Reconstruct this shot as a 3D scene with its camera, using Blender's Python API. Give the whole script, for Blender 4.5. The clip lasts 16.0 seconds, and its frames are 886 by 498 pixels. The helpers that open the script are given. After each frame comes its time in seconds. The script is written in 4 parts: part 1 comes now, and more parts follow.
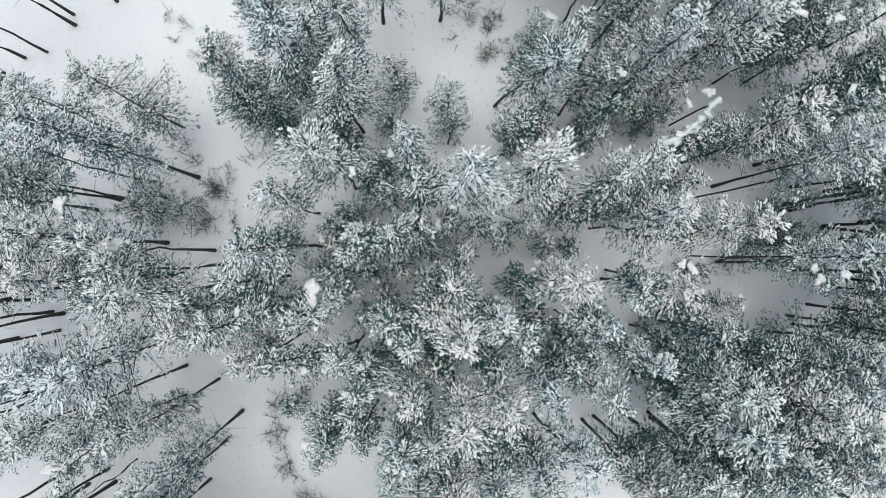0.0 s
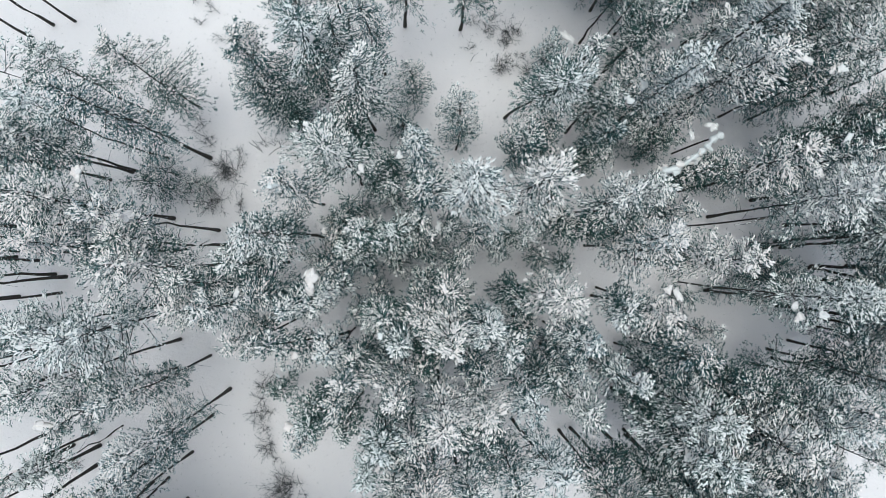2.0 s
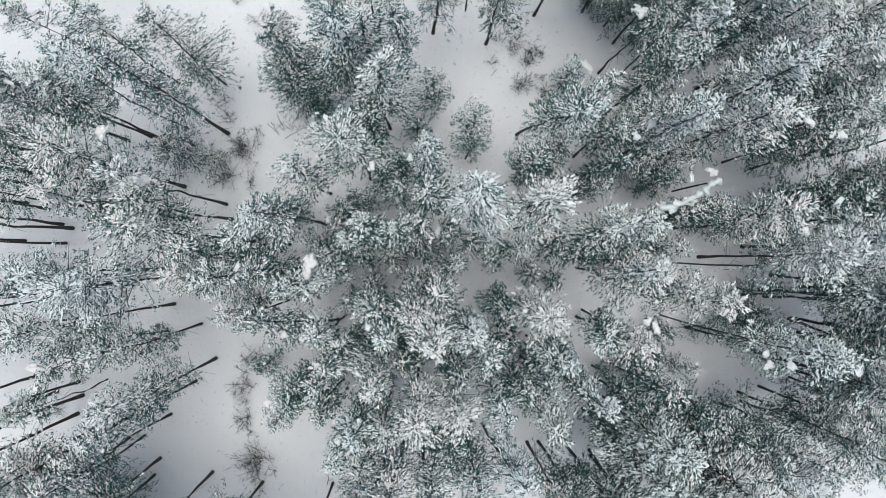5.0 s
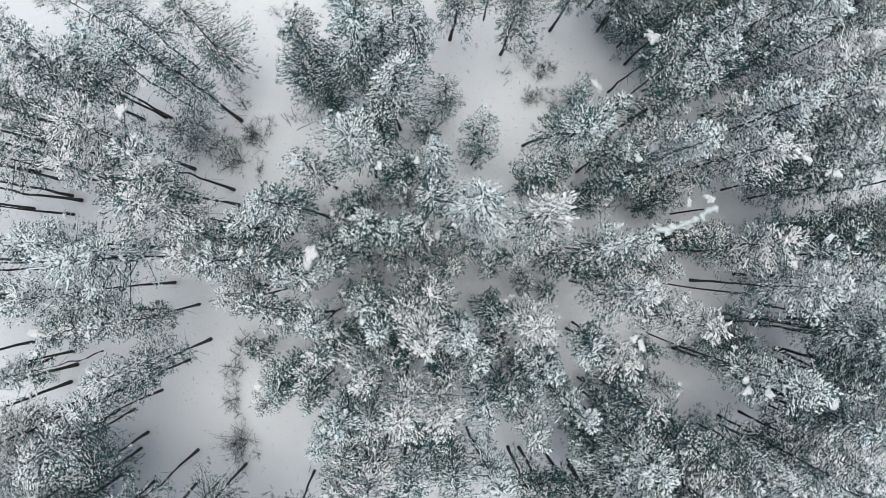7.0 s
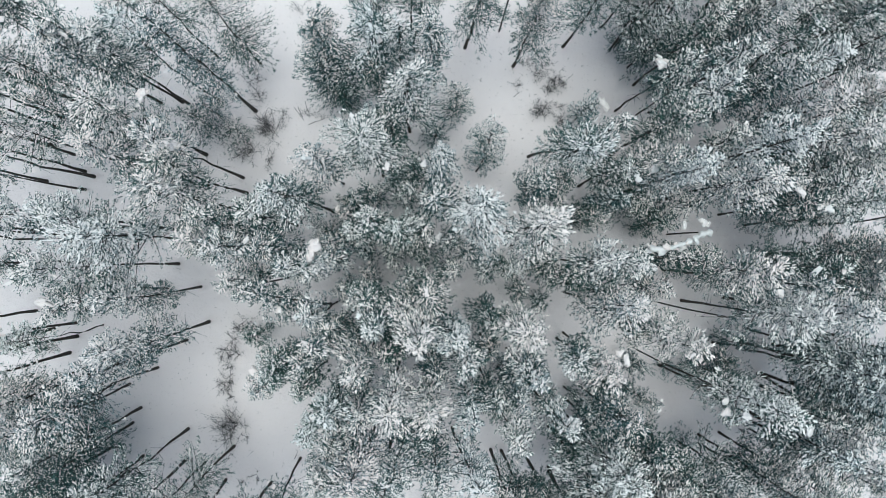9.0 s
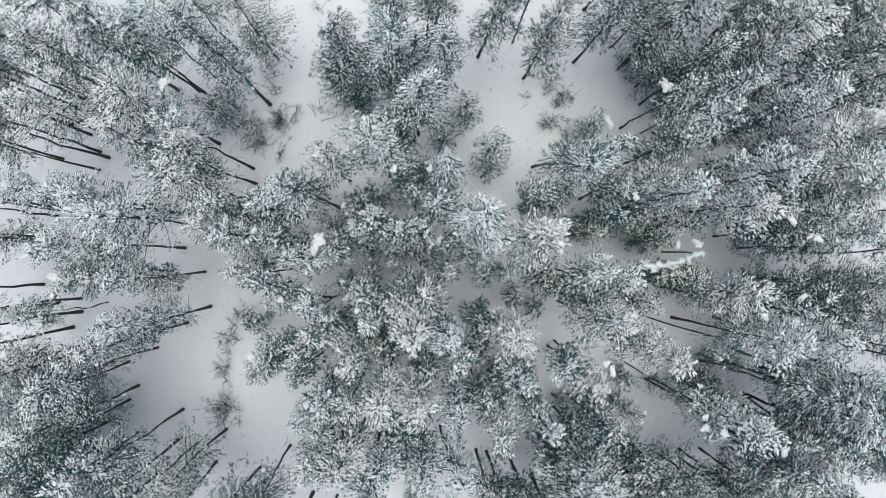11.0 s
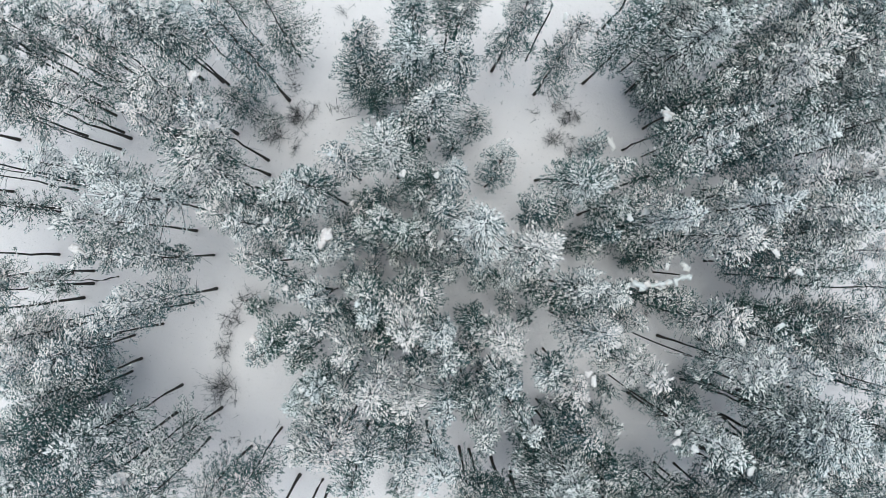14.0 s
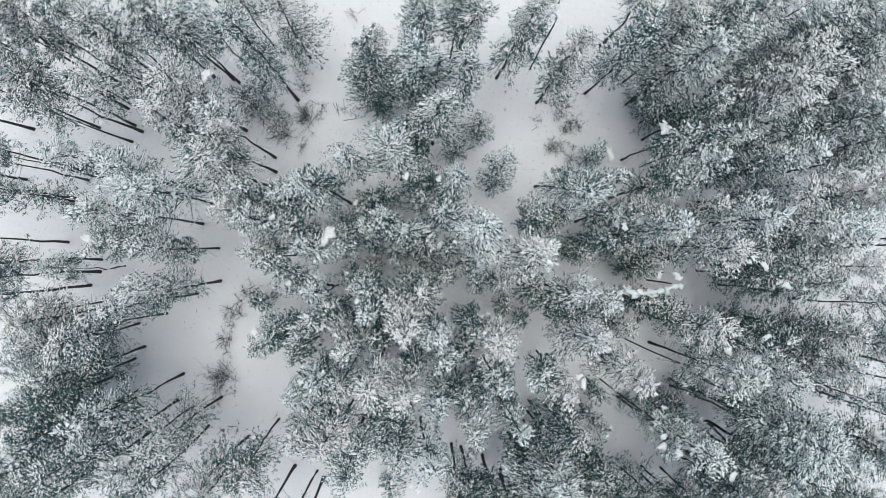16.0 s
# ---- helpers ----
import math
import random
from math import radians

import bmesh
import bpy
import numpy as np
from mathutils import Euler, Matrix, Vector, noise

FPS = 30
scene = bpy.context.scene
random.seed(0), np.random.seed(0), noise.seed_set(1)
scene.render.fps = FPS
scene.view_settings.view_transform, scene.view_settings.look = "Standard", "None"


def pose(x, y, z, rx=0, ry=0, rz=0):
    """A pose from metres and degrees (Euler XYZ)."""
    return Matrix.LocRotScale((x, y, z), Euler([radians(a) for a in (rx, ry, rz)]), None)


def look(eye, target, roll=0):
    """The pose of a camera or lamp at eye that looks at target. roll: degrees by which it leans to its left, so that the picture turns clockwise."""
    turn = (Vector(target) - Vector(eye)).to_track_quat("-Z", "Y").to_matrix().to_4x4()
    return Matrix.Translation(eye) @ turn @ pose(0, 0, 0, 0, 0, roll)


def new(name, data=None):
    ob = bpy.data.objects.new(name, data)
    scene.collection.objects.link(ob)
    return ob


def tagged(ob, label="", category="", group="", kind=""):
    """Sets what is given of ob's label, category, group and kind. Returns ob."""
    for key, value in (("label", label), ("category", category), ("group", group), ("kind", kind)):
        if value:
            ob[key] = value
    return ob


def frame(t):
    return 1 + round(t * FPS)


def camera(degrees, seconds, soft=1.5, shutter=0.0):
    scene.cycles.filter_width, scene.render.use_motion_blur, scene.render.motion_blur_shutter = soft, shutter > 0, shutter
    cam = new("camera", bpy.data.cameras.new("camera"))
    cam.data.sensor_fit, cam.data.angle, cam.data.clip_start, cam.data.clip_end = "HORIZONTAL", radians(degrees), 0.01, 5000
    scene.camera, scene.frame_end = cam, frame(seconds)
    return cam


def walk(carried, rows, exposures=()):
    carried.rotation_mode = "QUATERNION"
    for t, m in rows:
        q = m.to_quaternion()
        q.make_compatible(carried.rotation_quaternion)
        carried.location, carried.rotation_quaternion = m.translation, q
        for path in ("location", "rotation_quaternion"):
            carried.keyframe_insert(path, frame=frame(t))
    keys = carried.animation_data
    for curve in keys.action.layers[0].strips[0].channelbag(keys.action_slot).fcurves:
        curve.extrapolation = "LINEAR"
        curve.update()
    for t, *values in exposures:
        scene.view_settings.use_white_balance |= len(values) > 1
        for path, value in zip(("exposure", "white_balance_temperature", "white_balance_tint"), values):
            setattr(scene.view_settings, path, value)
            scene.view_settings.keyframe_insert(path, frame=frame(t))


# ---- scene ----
cam = camera(74.0, 16.0, 0.8)
# seconds, place in metres, small tilts and heading in degrees; the camera looks straight down, climbs and turns
PATH = [
    (0.0, 0.000, 0.000, 39.000, 0.884, -1.414, 0.000),
    (1.0, -0.004, 0.054, 39.535, 0.839, -1.547, 2.918),
    (2.0, 0.002, 0.104, 39.995, 0.798, -1.667, 5.743),
    (3.0, 0.013, 0.151, 40.408, 0.759, -1.774, 8.479),
    (4.0, 0.026, 0.197, 40.797, 0.723, -1.865, 11.130),
    (5.0, 0.036, 0.241, 41.183, 0.690, -1.940, 13.693),
    (6.0, 0.042, 0.284, 41.582, 0.658, -1.999, 16.168),
    (7.0, 0.041, 0.325, 42.006, 0.627, -2.040, 18.548),
    (8.0, 0.034, 0.367, 42.463, 0.598, -2.066, 20.825),
    (9.0, 0.019, 0.408, 42.958, 0.569, -2.077, 22.990),
    (10.0, -0.002, 0.450, 43.489, 0.540, -2.074, 25.031),
    (11.0, -0.027, 0.493, 44.053, 0.511, -2.059, 26.933),
    (12.0, -0.055, 0.537, 44.642, 0.481, -2.036, 28.678),
    (13.0, -0.083, 0.583, 45.243, 0.450, -2.006, 30.248),
    (14.0, -0.105, 0.631, 45.842, 0.418, -1.975, 31.620),
    (15.0, -0.118, 0.682, 46.417, 0.383, -1.945, 32.769),
    (16.0, -0.116, 0.737, 46.945, 0.345, -1.922, 33.670),
]
walk(cam, [(t, pose(x, y, z, rx, ry, rz)) for t, x, y, z, rx, ry, rz in PATH], [(0.0, -0.12, 5700, -4), (16.0, -0.12, 5700, -4)])

# ---- light: bright overcast winter sky, soft warm sun behind thin cloud ----
SUN_HEIGHT, SUN_TURN = 87.0, 330.0
world = bpy.data.worlds.new("winter_sky")
scene.world = world
world.use_nodes = True
sky = world.node_tree.nodes.new("ShaderNodeTexSky")
sky.sky_type = "NISHITA"
sky.sun_disc = False
sky.sun_elevation, sky.sun_rotation = radians(SUN_HEIGHT), radians(SUN_TURN)
sky.dust_density, sky.air_density, sky.ozone_density = 2.5, 1.0, 1.0
back = world.node_tree.nodes["Background"]
back.inputs["Strength"].default_value = 0.09
world.node_tree.links.new(sky.outputs[0], back.inputs["Color"])
sun_data = bpy.data.lights.new("sun", "SUN")
sun_data.energy, sun_data.angle, sun_data.color = 3.1, radians(66), (0.98, 0.92, 0.86)
sun = new("sun", sun_data)
sun_way = Vector((math.sin(radians(SUN_TURN)) * math.cos(radians(SUN_HEIGHT)), math.cos(radians(SUN_TURN)) * math.cos(radians(SUN_HEIGHT)), math.sin(radians(SUN_HEIGHT))))
sun.matrix_world = look(sun_way * 120, (0, 0, 0))


# ---- materials ----
def shader(name, rough=0.7):
    m = bpy.data.materials.new(name)
    m.use_nodes = True
    n = m.node_tree.nodes
    b = n["Principled BSDF"]
    b.inputs["Roughness"].default_value = rough
    return m, n, m.node_tree.links, b


def ramp_of(n, stops):
    r = n.new("ShaderNodeValToRGB")
    e = r.color_ramp.elements
    while len(e) < len(stops):
        e.new(0.5)
    for el, (p, c) in zip(e, stops):
        el.position, el.color = p, (*c, 1)
    return r


def grain(n, l, scale, detail=6.0, rough=0.55, stretch=(1, 1, 1)):
    co = n.new("ShaderNodeTexCoord")
    mp = n.new("ShaderNodeMapping")
    mp.inputs["Scale"].default_value = stretch
    tx = n.new("ShaderNodeTexNoise")
    tx.inputs["Scale"].default_value = scale
    tx.inputs["Detail"].default_value = detail
    tx.inputs["Roughness"].default_value = rough
    l.new(co.outputs["Object"], mp.inputs[0])
    l.new(mp.outputs[0], tx.inputs["Vector"])
    return tx


def relief(n, l, b, height, strength, distance):
    bu = n.new("ShaderNodeBump")
    bu.inputs["Strength"].default_value = strength
    bu.inputs["Distance"].default_value = distance
    l.new(height, bu.inputs["Height"])
    l.new(bu.outputs[0], b.inputs["Normal"])


def blend(n, l, kind, fac, a, b):
    mx = n.new("ShaderNodeMixRGB")
    mx.blend_type = kind
    mx.inputs[0].default_value = fac
    l.new(a, mx.inputs[1])
    l.new(b, mx.inputs[2])
    return mx


def let_through(m, n, l, b, share, tint):
    """Let a share of the light pass through thin snow or needles."""
    t = n.new("ShaderNodeBsdfTranslucent")
    t.inputs["Color"].default_value = (*tint, 1)
    mx = n.new("ShaderNodeMixShader")
    mx.inputs[0].default_value = share
    l.new(b.outputs[0], mx.inputs[1])
    l.new(t.outputs[0], mx.inputs[2])
    l.new(mx.outputs[0], n["Material Output"].inputs[0])


def ground_snow():
    m, n, l, b = shader("ground_snow", 0.75)
    wide = grain(n, l, 0.12, 5)
    fine = grain(n, l, 5.0, 8, 0.65)
    base = ramp_of(n, [(0.3, (0.79, 0.72, 0.705)), (0.7, (0.85, 0.775, 0.76))])
    l.new(wide.outputs[0], base.inputs[0])
    # small scattered specks, darker grey than the snow around them
    specks = grain(n, l, 3.2, 10, 0.75)
    speck_tone = ramp_of(n, [(0.33, (0.55, 0.55, 0.54)), (0.40, (1, 1, 1))])
    l.new(specks.outputs[0], speck_tone.inputs[0])
    l.new(blend(n, l, "MULTIPLY", 0.8, base.outputs[0], speck_tone.outputs[0]).outputs[0], b.inputs["Base Color"])
    mid = grain(n, l, 0.9, 6, 0.6)
    both = blend(n, l, "ADD", 0.35, mid.outputs[0], fine.outputs[0])
    relief(n, l, b, both.outputs[0], 0.75, 0.14)
    return m


def branch_snow():
    m, n, l, b = shader("branch_snow", 0.7)
    g = n.new("ShaderNodeNewGeometry")
    tone = ramp_of(n, [(0.0, (0.80, 0.77, 0.765)), (0.4, (0.93, 0.885, 0.865)), (1.0, (0.97, 0.92, 0.895))])
    l.new(g.outputs["Random Per Island"], tone.inputs[0])
    o = n.new("ShaderNodeObjectInfo")
    tree = ramp_of(n, [(0.0, (0.95, 0.985, 0.99)), (0.45, (1.0, 0.975, 0.955)), (1.0, (1.0, 0.925, 0.90))])
    l.new(o.outputs["Random"], tree.inputs[0])
    l.new(blend(n, l, "MULTIPLY", 1.0, tone.outputs[0], tree.outputs[0]).outputs[0], b.inputs["Base Color"])
    let_through(m, n, l, b, 0.15, (0.93, 0.94, 0.95))
    tx = grain(n, l, 14.0, 5, 0.6)
    relief(n, l, b, tx.outputs[0], 0.4, 0.03)
    return m


def needles_of(name, tones, through_share):
    m, n, l, b = shader(name, 0.55)
    g = n.new("ShaderNodeNewGeometry")
    tone = ramp_of(n, tones)
    l.new(g.outputs["Random Per Island"], tone.inputs[0])
    o = n.new("ShaderNodeObjectInfo")
    tree = ramp_of(n, [(0.0, (0.82, 0.97, 1.08)), (0.5, (0.96, 1.0, 1.0)), (1.0, (1.05, 1.05, 0.95))])
    l.new(o.outputs["Random"], tree.inputs[0])
    l.new(blend(n, l, "MULTIPLY", 1.0, tone.outputs[0], tree.outputs[0]).outputs[0], b.inputs["Base Color"])
    let_through(m, n, l, b, through_share, (0.10, 0.16, 0.14) if through_share < 0.3 else (0.7, 0.74, 0.74))
    return m


def pine_bark():
    m, n, l, b = shader("pine_bark", 0.9)
    tx = grain(n, l, 9.0, 8, 0.7, (1, 1, 0.25))
    tone = ramp_of(n, [(0.3, (0.018, 0.015, 0.013)), (0.55, (0.05, 0.042, 0.036)), (0.75, (0.11, 0.095, 0.085))])
    l.new(tx.outputs[0], tone.inputs[0])
    caught = grain(n, l, 3.5, 5, 0.65, (1, 1, 0.45))
    white = ramp_of(n, [(0.60, (0, 0, 0)), (0.66, (0.75, 0.75, 0.75))])
    l.new(caught.outputs[0], white.inputs[0])
    l.new(blend(n, l, "SCREEN", 1.0, tone.outputs[0], white.outputs[0]).outputs[0], b.inputs["Base Color"])
    relief(n, l, b, tx.outputs[0], 0.8, 0.03)
    return m


def twig_bark():
    m, n, l, b = shader("twig_bark", 0.9)
    tx = grain(n, l, 6.0, 4)
    tone = ramp_of(n, [(0.35, (0.033, 0.031, 0.031)), (0.7, (0.10, 0.094, 0.092))])
    l.new(tx.outputs[0], tone.inputs[0])
    l.new(tone.outputs[0], b.inputs["Base Color"])
    return m


SNOW_GROUND, SNOW, BARK, TWIG = ground_snow(), branch_snow(), pine_bark(), twig_bark()
NEEDLES = needles_of("pine_needles", [(0.0, (0.010, 0.041, 0.038)), (0.4, (0.027, 0.084, 0.079)), (0.75, (0.064, 0.140, 0.134)), (1.0, (0.18, 0.255, 0.255))], 0.2)
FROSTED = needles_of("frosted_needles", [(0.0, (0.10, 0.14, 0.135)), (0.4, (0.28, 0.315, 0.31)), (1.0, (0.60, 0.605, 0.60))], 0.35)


# ---- mesh helpers ----
def mesh_of(name, verts, tris, material, smooth=True):
    me = bpy.data.meshes.new(name)
    verts, tris = np.asarray(verts, np.float32), np.asarray(tris, np.int32)
    me.vertices.add(len(verts))
    me.vertices.foreach_set("co", verts.ravel())
    me.loops.add(tris.size)
    me.loops.foreach_set("vertex_index", tris.ravel())
    me.polygons.add(len(tris))
    me.polygons.foreach_set("loop_start", np.arange(0, tris.size, 3, dtype=np.int32))
    me.polygons.foreach_set("use_smooth", np.full(len(tris), smooth))
    me.update(calc_edges=True)
    me.materials.append(material)
    return me


def part(name, me, parent, label=""):
    ob = new(name, me)
    ob.parent = parent
    if label:
        ob["label"] = label
    return ob


def thing(name, x, y, z, label, category, group=""):
    ob = new(name)
    ob.location = (x, y, z)
    ob.empty_display_size = 0.3
    return tagged(ob, label, category, group)


def unit(v):
    return v / np.maximum(np.linalg.norm(v, axis=-1, keepdims=True), 1e-9)


def frames_along(d):
    """Two side directions for each way d: one level, one as upright as it can be."""
    d = unit(d)
    side = np.cross(d, np.array([0.0, 0.0, 1.0]))
    bad = np.linalg.norm(side, axis=1) < 0.05
    side[bad] = (1.0, 0.0, 0.0)
    side = unit(side)
    return d, side, np.cross(side, d)


def tubes(paths, radii, sides):
    """Tapered tubes along a batch of paths (n, k, 3) with radii (n, k)."""
    n, k, _ = paths.shape
    way = np.gradient(paths, axis=1)
    d, s, u = frames_along(way.reshape(-1, 3))
    a = np.arange(sides) * 2 * np.pi / sides
    ring = s[:, None] * np.cos(a)[None, :, None] + u[:, None] * np.sin(a)[None, :, None]
    v = paths.reshape(-1, 1, 3) + ring * radii.reshape(-1, 1, 1)
    i = np.arange(n)[:, None, None] * k * sides + np.arange(k - 1)[None, :, None] * sides + np.arange(sides)[None, None, :]
    j = np.arange(n)[:, None, None] * k * sides + np.arange(k - 1)[None, :, None] * sides + ((np.arange(sides) + 1) % sides)[None, None, :]
    t = np.concatenate([np.stack([i, j, j + sides], -1).reshape(-1, 3), np.stack([i, j + sides, i + sides], -1).reshape(-1, 3)])
    return v.reshape(-1, 3), t


def snow_lumps(p, d, length, width, rng):
    """Small elongated heaps of snow with blunt ends, lying along d at p."""
    n = len(p)
    d, s, u = frames_along(d)
    st = np.array([(0.0, 0.0, 0.9), (-0.5, -0.25, 0.0), (0.28, -0.95, -0.1), (0.5, 0.25, 0.0), (-0.28, 0.95, -0.1)])
    st = st[None] * (1 + rng.normal(0, 0.2, (n, 5, 3))) + rng.normal(0, 0.13, (n, 5, 1)) * np.array([0.6, 1.0, 0])
    st[:, :, 1] *= np.where(rng.uniform(0, 1, n) < 0.5, -1.0, 1.0)[:, None]
    v = p[:, None] + d[:, None] * (st[..., 0] * length[:, None])[..., None] + s[:, None] * (st[..., 1] * width[:, None] * 0.5)[..., None] + u[:, None] * (st[..., 2] * width[:, None] * 0.35)[..., None]
    f = np.array([(0, 1, 2), (0, 2, 3), (0, 3, 4), (0, 4, 1)])
    return v.reshape(-1, 3), (f[None] + 5 * np.arange(n)[:, None, None]).reshape(-1, 3)


BLADES = 4


def needle_tufts(p, d, length, rng):
    """Shoots bristling with short needles: two pairs of blades, each slanting forward from the shoot d at p."""
    n = len(p)
    d, s, u = frames_along(d)
    at = np.tile(np.repeat(np.array([-0.38, 0.08]), 2), (n, 1)) + rng.normal(0, 0.09, (n, BLADES))
    hand = np.tile(np.array([1.0, -1.0] * 2), (n, 1))
    L = length[:, None]
    wide = L * rng.uniform(0.14, 0.42, (n, BLADES))
    root = p[:, None] + d[:, None] * ((at - 0.14) * L)[..., None] - s[:, None] * (0.05 * hand * L)[..., None]
    head = p[:, None] + d[:, None] * ((at + 0.22) * L)[..., None]
    tip = p[:, None] + d[:, None] * ((at + rng.uniform(0.2, 0.5, (n, BLADES))) * L)[..., None] + s[:, None] * (hand * wide)[..., None] + u[:, None] * (rng.normal(-0.02, 0.2, (n, BLADES)) * L)[..., None]
    v = np.stack([root, head, tip], 2).reshape(-1, 3)
    return v, np.arange(n * BLADES)[:, None] * 3 + np.array([[0, 1, 2]])


def heap(name, rng, size, flat=0.7, rings=6, sectors=9):
    """A lumpy heap of snow about size metres across, several pillows run together."""
    v, t = [], []
    for b in range(6):
        off = Vector(rng.uniform(0, 50, 3))
        mid = Vector((rng.normal(0, 0.24), rng.normal(0, 0.16), rng.normal(0, 0.06))) * (size if b else 0)
        big = size * (0.62 if b == 0 else rng.uniform(0.22, 0.5))
        turn = rng.uniform(0, 6.28)
        first = len(v)
        for i in range(rings + 1):
            th = math.pi * i / rings
            for j in range(sectors):
                ph = 2 * math.pi * j / sectors
                q = Vector((math.sin(th) * math.cos(ph), math.sin(th) * math.sin(ph), math.cos(th)))
                k = 1 + 0.6 * noise.noise(q * 1.2 + off) + 0.4 * noise.noise(q * 2.6 + off)
                x, y = q.x * k * big / 2 * 1.25, q.y * k * big / 2 * 0.8
                v.append((mid.x + x * math.cos(turn) - y * math.sin(turn), mid.y + x * math.sin(turn) + y * math.cos(turn), mid.z + q.z * k * big / 2 * flat))
        for i in range(rings):
            for j in range(sectors):
                a, c = first + i * sectors + j, first + i * sectors + (j + 1) % sectors
                t += [(a, a + sectors, c + sectors), (a, c + sectors, c)]
    return mesh_of(name, v, t, SNOW)


# ---- ground ----
def build_ground():
    core = np.arange(-60, 60.01, 0.8)
    ring = 60 * 1.35 ** np.arange(1, 13)
    c = np.concatenate([-ring[::-1], core, ring])
    n = len(c)
    v = []
    for y in c:
        for x in c:
            z = 0.22 * noise.noise(Vector((x * 0.09, y * 0.09, 0.0))) + 0.10 * noise.noise(Vector((x * 0.35, y * 0.35, 7.0))) + 0.04 * noise.noise(Vector((x * 1.1, y * 1.1, 3.0)))
            v.append((x, y, z))
    i = (np.arange(n - 1)[:, None] * n + np.arange(n - 1)[None]).ravel()
    t = np.concatenate([np.stack([i, i + 1, i + n + 1], 1), np.stack([i, i + n + 1, i + n], 1)])
    return tagged(new("ground", mesh_of("ground", v, t, SNOW_GROUND)), "open forest floor under deep undisturbed snow", "ground", kind="structure")


build_ground()


def ground_z(x, y):
    return 0.22 * noise.noise(Vector((x * 0.09, y * 0.09, 0.0))) + 0.10 * noise.noise(Vector((x * 0.35, y * 0.35, 7.0))) + 0.04 * noise.noise(Vector((x * 1.1, y * 1.1, 3.0)))


# ---- pines ----
PINES = []
SHOOTS = 23.0  # shoots for each metre of a limb


def pine(x, y, h=15.5, r=1.9, low=0.42, snow=0.6, lx=0.0, ly=0.0, dense=1.0):
    """A snow-laden pine: its place, height, crown radius, where the crown starts (part of the height), snow cover, lean of its top in metres."""
    rng = np.random.default_rng(1000 + len(PINES))
    state = "heavily snow-laden" if snow > 0.7 else "thinly snowed dark green" if snow < 0.45 else "snow-covered grey-green"
    size = "young pine tree" if h < 9 else "tall pine tree" if h > 14 else "pine tree"
    tree = thing("pine_tree", x, y, ground_z(x, y), f"{state} {size} standing in deep snow", "tree", "forest pines")
    PINES.append((x, y, h, tree, lx, ly, r))
    # trunk: bowed near the foot, tapering to the leader
    k = 11
    f = np.linspace(0, 1, k)
    bow = rng.normal(0, 0.10, 2)
    wob = rng.normal(0, 0.05, (k, 2)) * (f * (1 - f) * 4)[:, None]
    axis = np.stack([lx * f ** 1.3 + bow[0] * np.sin(f * 5) + wob[:, 0], ly * f ** 1.3 + bow[1] * np.sin(f * 4) + wob[:, 1], f * h - 0.15 * (f == 0)], 1)
    axis[0, :2] = 0
    r0 = (0.025 + 0.0054 * h) * rng.uniform(0.85, 1.25)
    rad = r0 * (1 - 0.93 * f ** 0.72) * np.where(f == 0, 1.2, 1.0)
    v, t = tubes(axis[None], rad[None], 8)
    part("trunk", mesh_of("trunk", v, t, BARK), tree)

    def stem(z):
        q = np.clip(z / h, 0, 1)
        return np.stack([np.interp(q, f, axis[:, 0]), np.interp(q, f, axis[:, 1]), z], -1)

    # whorls of limbs
    z0 = low * h
    step = 0.5
    levels = np.arange(z0, h - 0.25, step)
    n_at = rng.integers(4, 7, len(levels))
    z = np.repeat(levels, n_at) + rng.normal(0, 0.12, n_at.sum())
    z = np.clip(z, 0.3, h - 0.2)
    u = np.clip((z - z0) / max(h - z0, 0.1), 0, 1)
    az = np.concatenate([np.arange(c) * 2 * np.pi / c + rng.uniform(0, 6.28) for c in n_at]) + rng.normal(0, 0.25, len(z))
    sway = 1 + 0.30 * np.sin(az + rng.uniform(0, 6.28)) + 0.16 * np.sin(2 * az + rng.uniform(0, 6.28))
    reach = 1.06 * r * np.minimum(1, 0.6 + 1.6 * u) * (1 - u) ** 0.5 * sway * rng.uniform(0.62, 1.18, len(z)) + 0.15
    rise = 0.05 + 0.95 * u ** 1.3 + rng.normal(0, 0.10, len(z))
    keep = rng.uniform(0, 1, len(z)) > 0.28
    z, u, az, reach, rise = z[keep], u[keep], az[keep], reach[keep], rise[keep]
    m = len(z)
    q = np.linspace(0, 1, 5)
    out = np.stack([np.cos(az), np.sin(az)], 1)
    root = stem(z)
    limb = np.empty((m, 5, 3))
    limb[..., :2] = root[:, None, :2] + out[:, None] * (reach[:, None] * q)[..., None] + rng.normal(0, 0.04, (m, 5, 2)) * q[None, :, None]
    limb[..., 2] = root[:, None, 2] + reach[:, None] * (rise[:, None] * q - 0.25 * (1 - u[:, None]) * q ** 2)
    lr = (0.010 + 0.008 * reach)[:, None] * (1 - 0.8 * q)[None]
    bv, bt = tubes(limb[:, ::4], lr[:, ::4], 3)
    # bare dead limbs below the crown
    nd = int(rng.integers(3, 8))
    dz = rng.uniform(0.5 * z0, z0 + 0.5, nd) if z0 > 2 else np.zeros(0)
    if len(dz):
        da = rng.uniform(0, 6.28, nd)
        dl = rng.uniform(0.4, 1.3, nd)
        dead = np.empty((nd, 5, 3))
        dead[..., :2] = stem(dz)[:, None, :2] + np.stack([np.cos(da), np.sin(da)], 1)[:, None] * (dl[:, None] * q)[..., None]
        dead[..., 2] = dz[:, None] - dl[:, None] * 0.3 * q ** 2
        dv, dt = tubes(dead, np.full((nd, 1), 0.016) * (1 - 0.7 * q)[None], 3)
